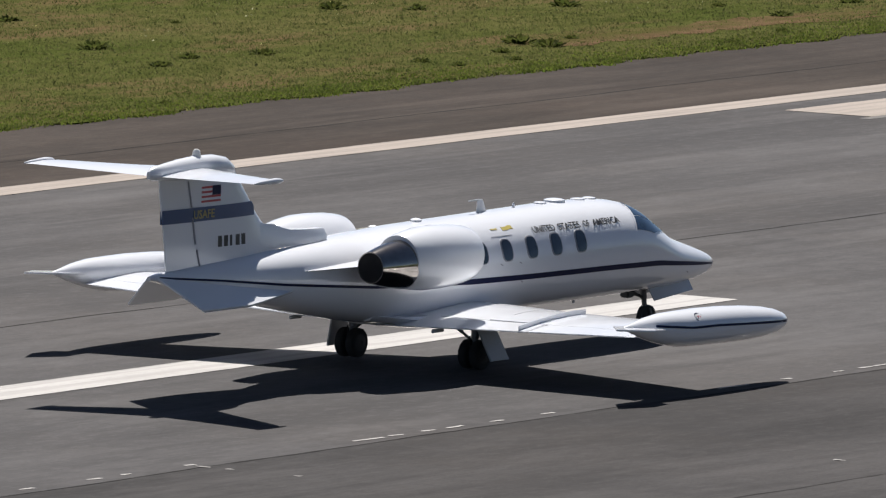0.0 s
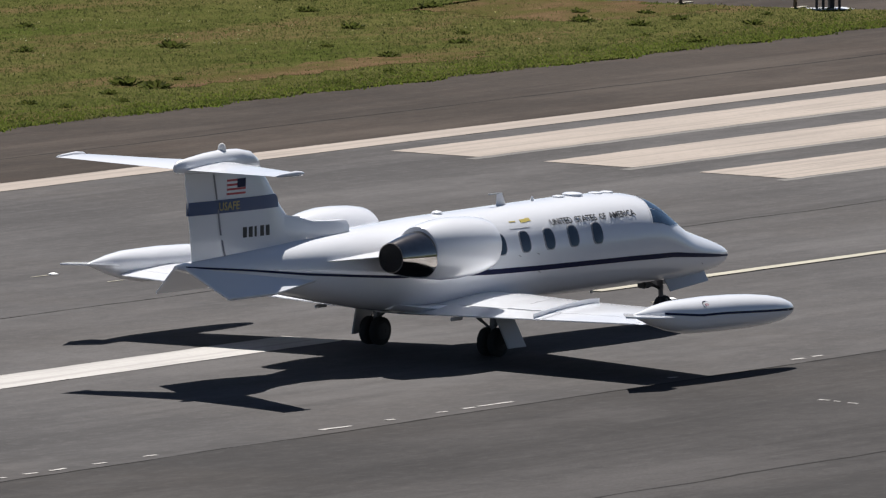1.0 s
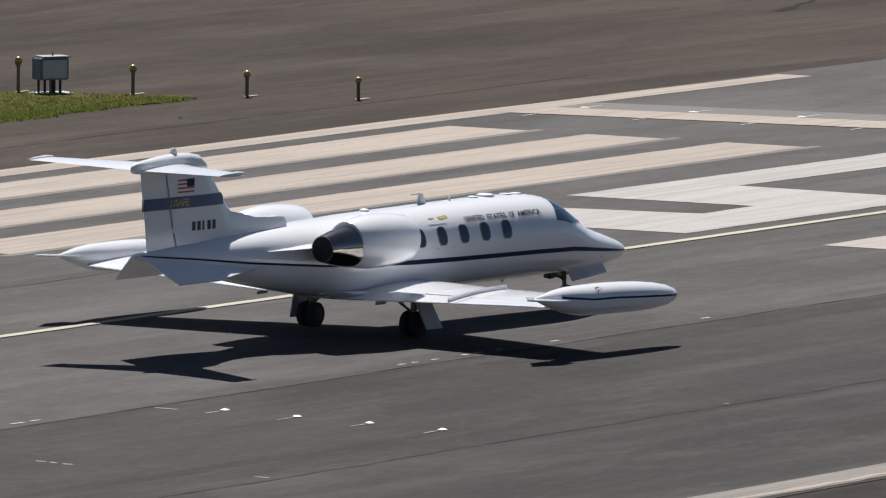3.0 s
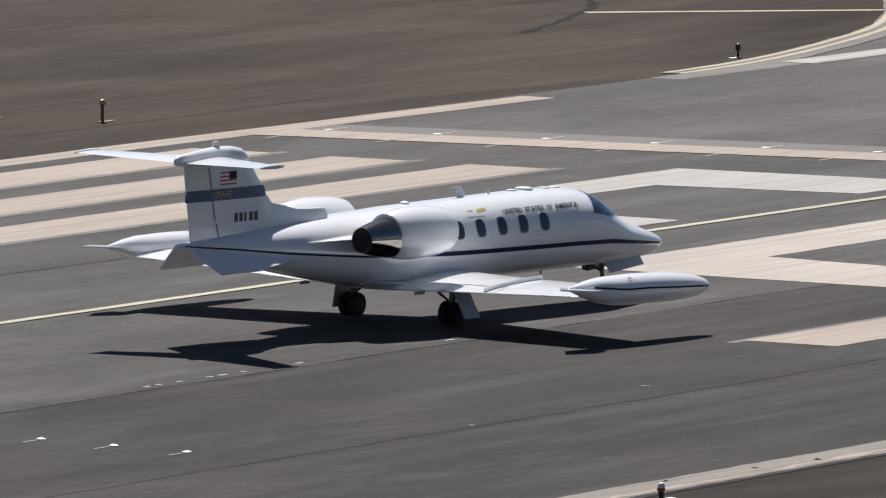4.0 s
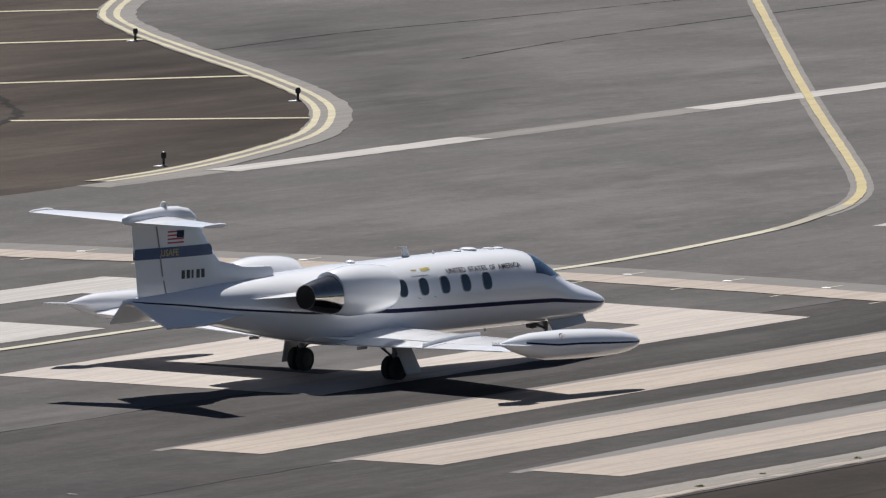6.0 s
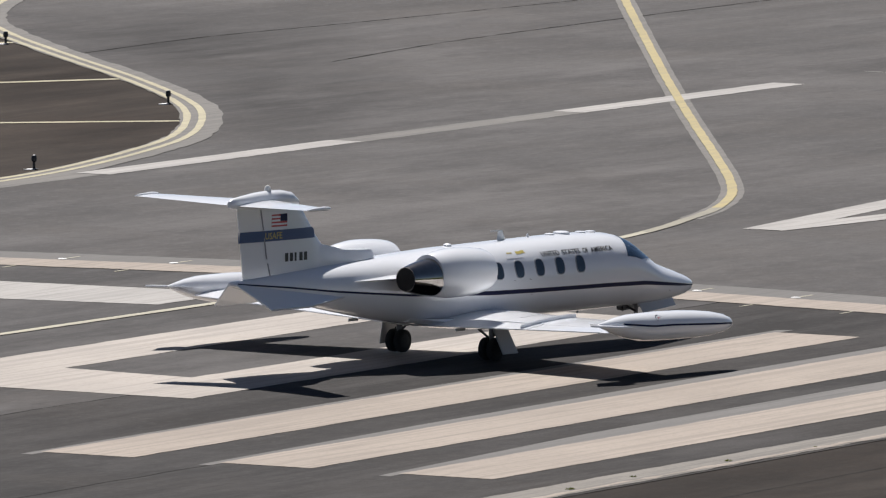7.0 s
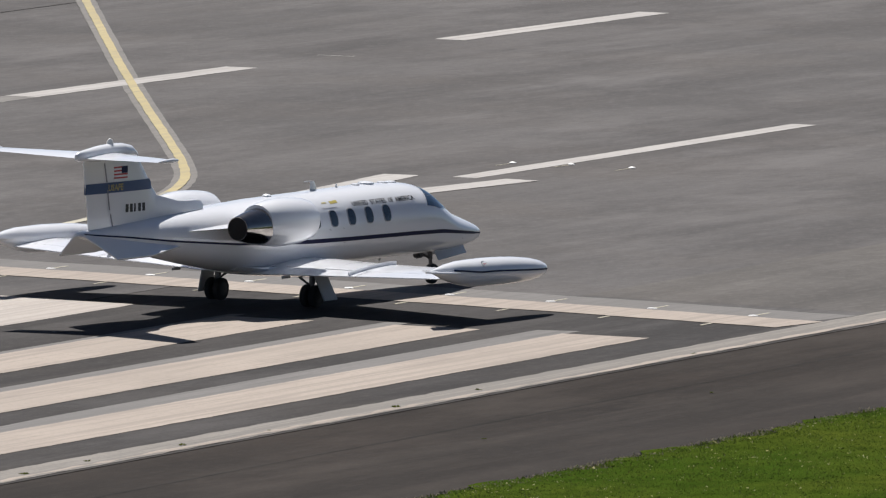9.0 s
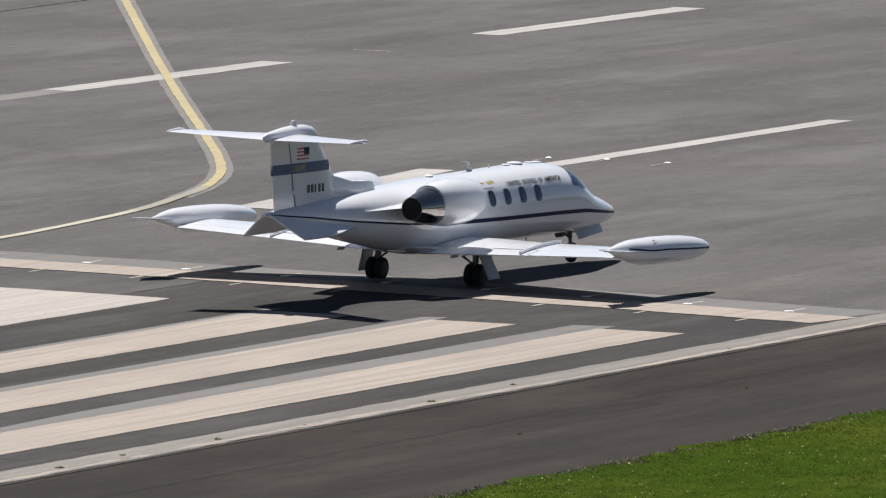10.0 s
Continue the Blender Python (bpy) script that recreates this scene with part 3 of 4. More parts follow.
def build_grass():
    rng = random.Random(11)
    edge = [(x * 0.5, grass_edge(x * 0.5) + rng.uniform(-0.12, 0.12)) for x in range(-400, 66)]
    back = [(33.6, 26.2), (33.0, 27.5), (31.9, 30.0), (31.4, 32.0), (31.2, 33.5), (30.8, 36), (30.4, 40), (30.2, 43.5), (30.0, 60), (-200, 60)]
    sheet("lawn_north", edge + back, 0.012, GRASS_FAR, "rough green grass with bare brown patches", "grass")
    for path in ([(26.4, 35.2), (27.9, 35.3), (30.0, 35.5), (30.8, 34.0), (31.1, 32.7), (31.4, 31.0), (30.4, 30.4), (28.0, 30.7), (26.4, 31.1), (25.9, 32.6), (26.6, 33.6)],
                 [(10.6, 30.0), (12.4, 29.3), (14.9, 29.5), (17.6, 29.3), (19.0, 28.4), (17.4, 27.6), (14.8, 28.1), (11.9, 28.2), (8.5, 28.5)],
                 [(28.9, 41.0), (29.8, 40.8), (30.1, 39.2), (29.5, 38.2), (29.0, 39.4)]):
        soil = smooth_path(path + path[:1], 8)
        sheet("bare_soil", [(x + rng.uniform(-0.4, 0.4), y + rng.uniform(-0.22, 0.22)) for x, y in soil[:-1]], 0.018, SOIL, "bare brown soil patch in the grass", "soil")
    edge = [(x * 0.5, -30.25 + 0.25 * math.sin(x * 0.43) + 0.14 * math.sin(x * 1.31 + 2) + rng.uniform(-0.16, 0.16)) for x in range(-80, 300)]
    sheet("lawn_south", edge + [(150, -110), (-40, -110)], 0.012, GRASS_NEAR, "lush green grass beside the shoulder", "grass")

    def north(r, n):
        p = np.stack([r.uniform(-32, 33, n), 25.9 + 24 * r.random(n) ** 1.25], 1)
        lim = np.interp(p[:, 1], [25.9, 27.5, 30, 32, 33.5, 36, 40, 43.5, 60], [33.6, 33, 31.9, 31.4, 31.2, 30.8, 30.4, 30.2, 30])
        bald = ((p[:, 0] - 28.6) / 2.9) ** 2 + ((p[:, 1] - 33.0) / 2.4) ** 2 < r.uniform(0.5, 1.2, n)
        bald |= ((p[:, 0] - 13.8) / 5.4) ** 2 + ((p[:, 1] - 28.8) / 0.85) ** 2 < r.uniform(0.4, 1.3, n)
        return p[(p[:, 0] < lim + r.normal(0, 0.12, n)) & (~bald | (r.random(n) < 0.18))]

    def south(r, n):
        return np.stack([r.uniform(-8, 34, n), -30.2 - 13 * r.random(n) ** 1.2], 1)

    def rim_north(r, n):
        x = r.uniform(-32, 33, n)
        return np.stack([x, 25.9 + 0.11 * np.sin(x * 0.9) + 0.10 * np.sin(x * 2.7 + 1) + np.abs(r.normal(0, 0.8, n)) - 0.1], 1)

    def rim_south(r, n):
        return np.stack([r.uniform(-8, 34, n), -30.15 - np.abs(r.normal(0, 0.25, n)) + 0.1], 1)

    clumps("grass_blades_north", 62000, north, 0.055, BLADES_FAR, "short green and straw-coloured grass blades", "grass", 1)
    clumps("grass_rim_north", 9000, rim_north, 0.055, BLADES_RIM, "brighter green grass along the asphalt edge", "grass", 2)
    clumps("grass_blades_south", 22000, south, 0.045, BLADES_NEAR, "lush short green grass blades", "grass", 3)
    clumps("dry_rim_south", 700, rim_south, 0.045, STRAW, "dry straw along the grass edge", "grass", 4)
    clumps("flowers_south", 1700, south, 0.04, PETAL, "small pale yellow flowers in the grass", "flower", 5, 3, 0.03)
    clumps("flowers_north", 220, lambda r, n: np.stack([r.normal(17, 8, n), r.normal(36, 3.0, n)], 1), 0.05, PETAL, "small pale flowers in the grass", "flower", 6, 3, 0.05)


def build_weeds():
    spots = [(8.5, 29.4, 0.34), (8.3, 28.6, 0.30), (22.1, 33.5, 0.26), (16.1, 33.6, 0.3), (2.0, 34.5, 0.3), (-3, 33.5, 0.28), (3.2, 31.5, 0.24), (17.0, 29.2, 0.22), (-12, 30, 0.28), (-11.0, 28.6, 0.22), (26.5, 31.0, 0.25), (28.2, 29.8, 0.2), (20.5, 30.0, 0.18), (-1.5, 37.5, 0.35), (12.5, 36.5, 0.28), (25, 36.5, 0.22), (30.2, 29.0, 0.14), (5.5, 27.4, 0.14), (14, 27.2, 0.16)]
    spots += [(14.39, -22.5, 0.1), (18.4, -22.3, 0.07), (5.6, -22.4, 0.08), (2.0, -22.3, 0.07), (-0.7, -22.4, 0.09), (9.0, -22.5, 0.05), (-17.5, -22.4, 0.07), (-22, -22.0, 0.06), (-19.3, -22.2, 0.06), (27.6, -22.6, 0.06), (28.6, 23.4, 0.06), (9.6, -26.5, 0.06), (20.3, -26.2, 0.05)]
    more = random.Random(5)
    spots += [(more.uniform(-14, 30), 26.4 + 13 * more.random() ** 1.3, more.uniform(0.10, 0.26)) for _ in range(46)]
    for k, (x, y, r) in enumerate(spots):
        rng = random.Random(k)
        verts, faces = [], []
        for i in range(70 if r > 0.12 else 36):
            a, d = rng.uniform(0, 6.28), r * math.sqrt(rng.random())
            px, py = d * math.cos(a), d * math.sin(a)
            h = r * 0.6 * (1 - (d / r) ** 2 * 0.6) * rng.uniform(0.4, 1.1)
            b, w = rng.uniform(0, 6.28), r * 0.16
            q = len(verts)
            out = 1.25
            verts += [(px * 0.5 + math.cos(b) * w * 0.4, py * 0.5 + math.sin(b) * w * 0.4, 0), (px + math.cos(b) * w, py + math.sin(b) * w, h * 0.7), (px * out, py * out, h), (px - math.cos(b) * w, py - math.sin(b) * w, h * 0.65)]
            faces.append((q, q + 1, q + 2, q + 3))
        me = bpy.data.meshes.new("weed")
        me.from_pydata(verts, [], faces)
        me.materials.append(WEED)
        ob = new("weed", me)
        ob.location = (x, y, 0.0)
        tag(ob, "dark green weed tuft in the grass" if r > 0.12 else "small weed growing in the pavement joint", "weed", "weeds")


# ---- lights and cabinet beside the runway ----
def approach_light(x, y, h):
    root = new("runway_end_light")
    root.location = (x, y, -0.012)
    tag(root, "brown pole light with a round amber lamp head", "airfield light", "pole lights beside the runway")
    v, f = loft(tube([(0, 0, 0), (0, 0, 0.02), (0, 0, 0.025), (0, 0, h * 0.62), (0, 0, h * 0.72)], [0.08, 0.08, 0.038, 0.036, 0.042], 12, "z"))
    solid("pole", v, f, RUST, root)
    v, f = loft(tube([(0, 0, h * 0.72), (0, 0, h * 0.78), (0, 0, h - 0.1)], [0.03, 0.065, 0.085], 14, "z"))
    solid("housing", v, f, RUST, root)
    zs = [h - 0.1 + 0.1 * math.sin(k * 0.3) for k in range(6)]
    v, f = loft(tube([(0, 0, q) for q in zs], [0.088 * math.cos(k * 0.28) for k in range(6)], 16, "z"))
    solid("lens", v, f, AMBER, root, "domed amber glass lens")
    part("base_slab", box_bm(-0.12, 0.45, -0.05, 0.05, 0, 0.02, 0.008), PALELINE, root, "pale concrete base slab", False)


def build_cabinet(x, y):
    root = new("equipment_cabinet")
    root.location, root.rotation_euler = (x, y, -0.012), (0, 0, radians(-32))
    tag(root, "blue-grey metal equipment box on short legs", "equipment box")
    part("housing", box_bm(-0.33, 0.33, -0.22, 0.22, 0.30, 0.76, 0.02), CABINET, root)
    part("lid", box_bm(-0.27, 0.36, -0.24, 0.24, 0.762, 0.80, 0.012), CABINET, root)
    part("front_panel", box_bm(-0.28, 0.28, -0.235, -0.222, 0.34, 0.72, 0.004), SKIN_GREY, root)
    for a in (-0.2, 0.16):
        for b in (-0.15, 0.15):
            v, f = loft(tube([(a, b, 0), (a, b, 0.32)], [0.03, 0.03], 8, "z"))
            solid("leg", v, f, DARKLAMP, root)
    part("cable_duct", box_bm(0.0, 0.10, -0.06, 0.06, 0.0, 0.31, 0.01), DARKLAMP, root)
    v, f = loft(tube([(0.05, 0, 0.8), (0.05, 0, 0.88)], [0.02, 0.012], 8, "z"))
    solid("vent_pipe", v, f, CABINET, root)
    part("base_slab", box_bm(-0.42, 0.46, -0.28, 0.28, 0.0, 0.025, 0.008), SKIN_GREY, root, "grey concrete base slab", False)


def taxi_light(x, y, h=0.33):
    root = new("taxiway_light")
    root.location = (x, y, -0.012)
    tag(root, "short dark taxiway edge light on a stem", "airfield light", "taxiway edge lights")
    v, f = loft(tube([(0, 0, 0), (0, 0, 0.02), (0, 0, 0.03), (0, 0, h * 0.5)], [0.09, 0.09, 0.03, 0.03], 12, "z"))
    solid("stem", v, f, DARKLAMP, root)
    v, f = loft(tube([(0, 0, h * 0.5), (0, 0, h * 0.56), (0, 0, h * 0.8), (0, 0, h * 0.95), (0, 0, h)], [0.03, 0.06, 0.065, 0.045, 0.01], 14, "z"))
    solid("lamp_head", v, f, DARKLAMP, root)
    part("base_slab", box_bm(-0.35, -0.1, -0.08, 0.08, 0, 0.02, 0.005), LAMPWHITE, root, "pale concrete patch", False)


def inset_light(x, y, seal=0.62):
    root = new("inset_light")
    root.location = (x, y, 0.004)
    tag(root, "white inset runway light with a sealed cable slot", "airfield light", "inset runway lights")
    v, f = loft(tube([(0, 0, 0), (0, 0, 0.012), (0, 0, 0.022), (0, 0, 0.03)], [0.085, 0.08, 0.055, 0.025], 14, "z"))
    solid("lamp_cover", v, f, LAMPWHITE, root)
    part("cable_seal", box_bm(-seal, -0.16, -0.018, 0.018, 0.0, 0.004), PALELINE, root, "pale cable slot filler", False)
    return root


def threshold_light(x, y):
    root = new("threshold_light")
    root.location = (x, y, 0.005)
    tag(root, "flush threshold light with pale cable slots on both sides", "airfield light", "threshold lights")
    v, f = loft(tube([(1.12, 0, 0), (1.12, 0, 0.012), (1.12, 0, 0.018)], [0.10, 0.09, 0.03], 14, "z"))
    solid("lamp_cover", v, f, LAMPWHITE, root)
    for a0, a1 in ((-1.45, -0.90), (1.28, 1.90)):
        part("cable_seal", box_bm(a0, a1, -0.03, 0.03, 0.0, 0.004), PALELINE, root, "pale cable slot filler", False)
    return root


def build_lights():
    for x, y, h in ((31.75, 32.05, 0.80), (32.25, 29.65, 0.76), (33.2, 27.4, 0.64), (34.2, 25.2, 0.56), (35.0, 22.95, 0.49)):
        approach_light(x, y, h)
    build_cabinet(32.4, 28.95)
    for x, y in ((58.98, 20.85), (78.8, 28.05), (94.8, 41.2)):
        taxi_light(x, y)
    for k in range(4):
        inset_light(-21.95 - 0.2 * k, -8.69 - 1.53 * k)
        inset_light(-22.3 + 0.15 * k, 11.0 - 1.4 * k)
    for x, y in ((-21.0, -0.2), (-19.2, -0.46)):
        inset_light(x, y)
    for k in range(17):
        y = 18.07 - 2.385 * k
        threshold_light(threshold_x(y), y)
    for x, y in ((69.7, 0.65), (70.0, -0.65), (69.85, -2.2)):
        inset_light(x, y, 0.9)
    root = new("runway_edge_light")
    root.location, root.scale = (-24.45, -23.28, -0.012), (0.8, 0.8, 0.7)
    tag(root, "small runway edge light with a pale dome and red collar", "airfield light")
    v, f = loft(tube([(0, 0, 0), (0, 0, 0.03), (0, 0, 0.05), (0, 0, 0.2)], [0.12, 0.12, 0.05, 0.06], 14, "z"))
    solid("stem", v, f, DARKLAMP, root)
    v, f = loft(tube([(0, 0, 0.2), (0, 0, 0.22), (0, 0, 0.29)], [0.06, 0.085, 0.085], 14, "z"))
    solid("collar", v, f, REDLENS, root, "red lamp collar")
    v, f = loft(tube([(0, 0, 0.29), (0, 0, 0.36), (0, 0, 0.40), (0, 0, 0.42)], [0.075, 0.072, 0.05, 0.015], 14, "z"))
    solid("lens", v, f, LAMPWHITE, root, "pale domed glass lens")
    part("base_slab", box_bm(0.1, 0.5, -0.08, 0.08, 0, 0.02, 0.005), LAMPWHITE, root, "pale concrete patch", False)


# ---- the jet: x to the nose, y to its port side, origin on the ground between the main wheels ----
STATIONS = [  # x, half width, bottom, top
    (7.90, 0.015, 0.94, 0.97), (7.84, 0.075, 0.88, 1.02), (7.70, 0.155, 0.815, 1.085), (7.50, 0.235, 0.765, 1.155), (7.14, 0.345, 0.72, 1.26),
    (6.80, 0.435, 0.695, 1.355), (6.40, 0.525, 0.675, 1.475), (6.20, 0.565, 0.67, 1.56), (5.90, 0.62, 0.662, 1.725), (5.60, 0.67, 0.658, 1.89), (5.40, 0.70, 0.655, 1.99),
    (5.15, 0.73, 0.65, 2.075), (4.90, 0.752, 0.648, 2.12), (4.50, 0.775, 0.645, 2.155), (3.60, 0.79, 0.64, 2.175), (2.00, 0.79, 0.64, 2.155), (0.40, 0.79, 0.64, 2.135),
    (-0.6, 0.785, 0.66, 2.12), (-1.4, 0.77, 0.72, 2.09), (-2.2, 0.71, 0.83, 2.06), (-3.0, 0.63, 0.97, 2.03), (-3.8, 0.53, 1.12, 1.99), (-4.6, 0.42, 1.285, 1.945),
    (-5.4, 0.30, 1.45, 1.89), (-6.0, 0.20, 1.58, 1.85), (-6.5, 0.10, 1.69, 1.825), (-6.7, 0.035, 1.74, 1.80)]
_SX = [s[0] for s in STATIONS][::-1]
_SD = [[s[k] for s in STATIONS][::-1] for k in (1, 2, 3)]


def hull(x):
    return [float(np.interp(x, _SX, d)) for d in _SD]


def hull_point(x, a, off=0.0):
    """The skin at x and the angle a from the crown (radians, positive to starboard), off metres outside it."""
    w, lo, hi = hull(x)
    c, h = (lo + hi) / 2, (hi - lo) / 2
    e = 2 / 2.12
    s, k = math.sin(a), math.cos(a)
    y = -math.copysign(abs(s) ** e, s) * (w + off)
    z = c + math.copysign(abs(k) ** e, k) * (h + off)
    return Vector((x, y, z))


def hull_side(x, z, side, off):
    """The skin at x and height z, on the starboard (-1) or port (1) side."""
    w, lo, hi = hull(x)
    c, h = (lo + hi) / 2, (hi - lo) / 2
    q = min(0.999, abs((z - c) / h))
    return Vector((x, side * ((w) * (1 - q ** 2.12) ** (1 / 2.12) + off), z))


def thicken(rows, name, material, parent, label=""):
    """A grid of points as a thin shell; rows hold (outer, inner) pairs."""
    m, n = len(rows), len(rows[0])
    verts = [p[0] for r in rows for p in r] + [p[1] for r in rows for p in r]
    off = m * n
    faces = []
    for i in range(m - 1):
        for j in range(n - 1):
            a, b, c, d = i * n + j, i * n + j + 1, (i + 1) * n + j + 1, (i + 1) * n + j
            faces += [(a, b, c, d), (off + d, off + c, off + b, off + a)]
    rim = [i for i in range(n)] + [i * n + n - 1 for i in range(1, m)] + [(m - 1) * n + j for j in range(n - 2, -1, -1)] + [i * n for i in range(m - 2, 0, -1)]
    for a, b in zip(rim, rim[1:] + rim[:1]):
        faces.append((a, off + a, off + b, b))
    return solid(name, verts, faces, material, parent, label)


def mesh_text(words, size_x, size_z, name, material, parent, label, wrap):
    """Lettering as a thin mesh: wrap takes (along, up) in metres to a point on the surface."""
    cu = bpy.data.curves.new("letters", "FONT")
    cu.body, cu.resolution_u, cu.offset = words, 2, 0.018
    ob = bpy.data.objects.new("letters", cu)
    scene.collection.objects.link(ob)
    dg = bpy.context.evaluated_depsgraph_get()
    me = bpy.data.meshes.new_from_object(ob.evaluated_get(dg))
    bpy.data.objects.remove(ob)
    co = np.array([v.co[:] for v in me.vertices])
    lo, hi = co.min(0), co.max(0)
    for v in me.vertices:
        v.co = wrap((v.co.x - lo[0]) / (hi[0] - lo[0]) * size_x, (v.co.y - lo[1]) / (hi[1] - lo[1]) * size_z)
    me.materials.clear()
    me.materials.append(material)
    t = new(name, me)
    t.parent = parent
    t["label"] = label
    return t


def build_wheel(parent, name, y, radius, width, x=0.0, z=None):
    """A tyre with its rim as one rolling part; its axle lies along y."""
    z = radius if z is None else z
    prof = [(-0.5, 0.62), (-0.5, 0.86), (-0.38, 0.97), (-0.15, 1.0), (0.15, 1.0), (0.38, 0.97), (0.5, 0.86), (0.5, 0.62)]
    v, f = loft(tube([(0, a * width, 0) for a, _ in prof], [r * radius for _, r in prof], 28, "y"))
    wheel = solid(name, v, f, RUBBER, parent, "black rubber tyre")
    wheel.location = (x, y, z)
    v, f = loft(tube([(0, a * width, 0) for a in (-0.52, -0.53, -0.56, 0.56, 0.53, 0.52)], [r * radius for r in (0.6, 0.52, 0.2, 0.2, 0.52, 0.6)], 20, "y"))
    solid("rim", v, f, RIM, wheel, "grey metal rim")
    return wheel


def strut(name, a, b, r, material, parent, n=12):
    a, b = Vector(a), Vector(b)
    q = (b - a).to_track_quat("Z", "Y")
    rings = []
    for t, k in ((0, 1.0), (0.5, 1.0), (0.52, 0.8), (1, 0.8)):
        rings.append([a + (b - a) * t + q @ Vector((math.cos(2 * math.pi * j / n) * r * k, math.sin(2 * math.pi * j / n) * r * k, 0)) for j in range(n)])
    v, f = loft(rings)
    return solid(name, v, f, material, parent)


def build_hull(jet):
    n = 44
    xs = [s[0] for s in STATIONS]
    dense = []
    for a, b in zip(xs, xs[1:]):
        k = max(1, int(abs(a - b) / 0.2))
        dense += [a + (b - a) * i / k for i in range(k)]
    dense.append(xs[-1])
    rings = [[hull_point(x, 2 * math.pi * j / n) for j in range(n)] for x in dense]
    v, f = loft(rings)
    solid("fuselage", v, f, SKIN, jet, "glossy white painted fuselage")
    # windshield, two halves with a centre post, each in a pale frame
    for side in (1, -1):
        for nm, mat, g, off, lab in (("windshield_frame", SKIN, 0.045, 0.004, "pale metal windshield frame"), ("windshield", SHIELD, 0.0, 0.009, "tinted curved cockpit glass"), ("windshield_quarter", SHIELD, 0.0, 0.009, "tinted side cockpit glass")):
            u0, u1 = {"windshield_frame": (0.0, 1.0), "windshield": (0.02, 0.60), "windshield_quarter": (0.63, 0.98)}[nm]
            rows = []
            for i in range(11):
                u = u0 + (u1 - u0) * i / 10
                a = radians(9 + 58 * u)
                front = 6.22 + g - 0.14 * u - 0.72 * u ** 2.2
                back = 5.16 - g - 0.30 * u
                row = []
                for j in range(11):
                    x = front + (back - front) * j / 10
                    row.append((hull_point(x, side * a, off), hull_point(x, side * a, -0.02)))
                rows.append(row)
            thicken(rows, nm, mat, jet, lab)
    # cabin windows
    for side in (-1, 1):
        for x in (3.27, 2.625, 1.985, 1.34, 0.70):
            rings = []
            for grow, off in ((0.0, 0.010), (0.012, 0.010), (0.014, -0.01)):
                ring = []
                for j in range(24):
                    a = 2 * math.pi * j / 24
                    c, s = math.cos(a), math.sin(a)
                    px = math.copysign(abs(c) ** 0.6, c) * (0.128 + grow)
                    pz = math.copysign(abs(s) ** 0.75, s) * (0.158 + grow)
                    ring.append(hull_side(x + px + pz * 0.05, 1.655 + pz, side, off))
                rings.append(ring)
            frame_ob = solid("cabin_window", *loft(rings), SEAM, jet, "oval cabin window with a dark grey frame")
            rings = []
            for grow, off in ((-0.004, 0.012), (-0.012, 0.013)):
                ring = []
                for j in range(24):
                    a = 2 * math.pi * j / 24
                    c, s = math.cos(a), math.sin(a)
                    px = math.copysign(abs(c) ** 0.6, c) * (0.128 + grow)
                    pz = math.copysign(abs(s) ** 0.75, s) * (0.158 + grow)
                    ring.append(hull_side(x + px + pz * 0.05, 1.655 + pz, side, off))
                rings.append(ring)
            solid("pane", *loft(rings), GLASS, frame_ob, "dark glass pane")
    # dark line along the side
    for side in (-1, 1):
        rows = []
        for i in range(90):
            x = 7.86 - 14.4 * i / 89
            zc = float(np.interp(x, [-6.6, -5.3, -4.0, -2.0, 0.4, 1.8, 4.3, 5.5, 7.0, 7.9], [1.78, 1.66, 1.515, 1.345, 1.25, 1.22, 1.185, 1.15, 1.01, 0.93]))
            hw = float(np.interp(x, [-6.6, -2, 0.5, 5.5, 7.0, 7.9], [0.014, 0.022, 0.042, 0.04, 0.026, 0.006]))
            rows.append([(hull_side(x, zc + hw * q, side, 0.005), hull_side(x, zc + hw * q, side, -0.01)) for q in (-1, -0.33, 0.33, 1)])
        thicken(rows, "side_line", NAVY, jet, "navy blue line along the fuselage")
    # lettering above the windows, word by word
    for word, x0, x1 in (("UNITED", 2.17, 2.74), ("STATES", 2.83, 3.39), ("OF", 3.48, 3.65), ("AMERICA", 3.74, 4.46)):
        mesh_text(word, x1 - x0, 0.092, "lettering", BLACK, jet, "black capital lettering above the windows", lambda u, v, x0=x0: hull_side(x0 + u, 1.845 + v, -1, 0.012))
    # door outline and small marks
    rows = [[(hull_side(1.08 + 0.52 * i / 8, 1.86 + d, -1, 0.003), hull_side(1.08 + 0.52 * i / 8, 1.86 + d, -1, -0.01)) for d in (-0.004, 0.004)] for i in range(9)]
    thicken(rows, "door_seam", SEAM, jet)
    rows = [[(hull_side(1.46 + 0.27 * i / 6, 1.955 + d + (0.012 if i > 3 else 0), -1, 0.005), hull_side(1.46 + 0.27 * i / 6, 1.955 + d, -1, -0.01)) for d in (-0.022, 0.022)] for i in range(7)]
    thicken(rows, "rescue_mark", YELLOW_DECAL, jet, "yellow rescue arrow decal")
    rows = [[(hull_side(1.18 + 0.16 * i / 4, 1.96 + d, -1, 0.005), hull_side(1.18 + 0.16 * i / 4, 1.96 + d, -1, -0.01)) for d in (-0.008, 0.008)] for i in range(5)]
    thicken(rows, "rescue_mark", YELLOW_DECAL, jet, "yellow rescue arrow decal")
    for x, z in ((1.13, 1.46), (1.62, 1.46), (1.70, 1.17), (6.55, 0.93)):
        rows = [[(hull_side(x + 0.03 * i, z + d - 0.012 * i, -1, 0.004), hull_side(x + 0.03 * i, z + d - 0.012 * i, -1, -0.01)) for d in (-0.006, 0.006)] for i in range(3)]
        thicken(rows, "access_latch", SEAM, jet)
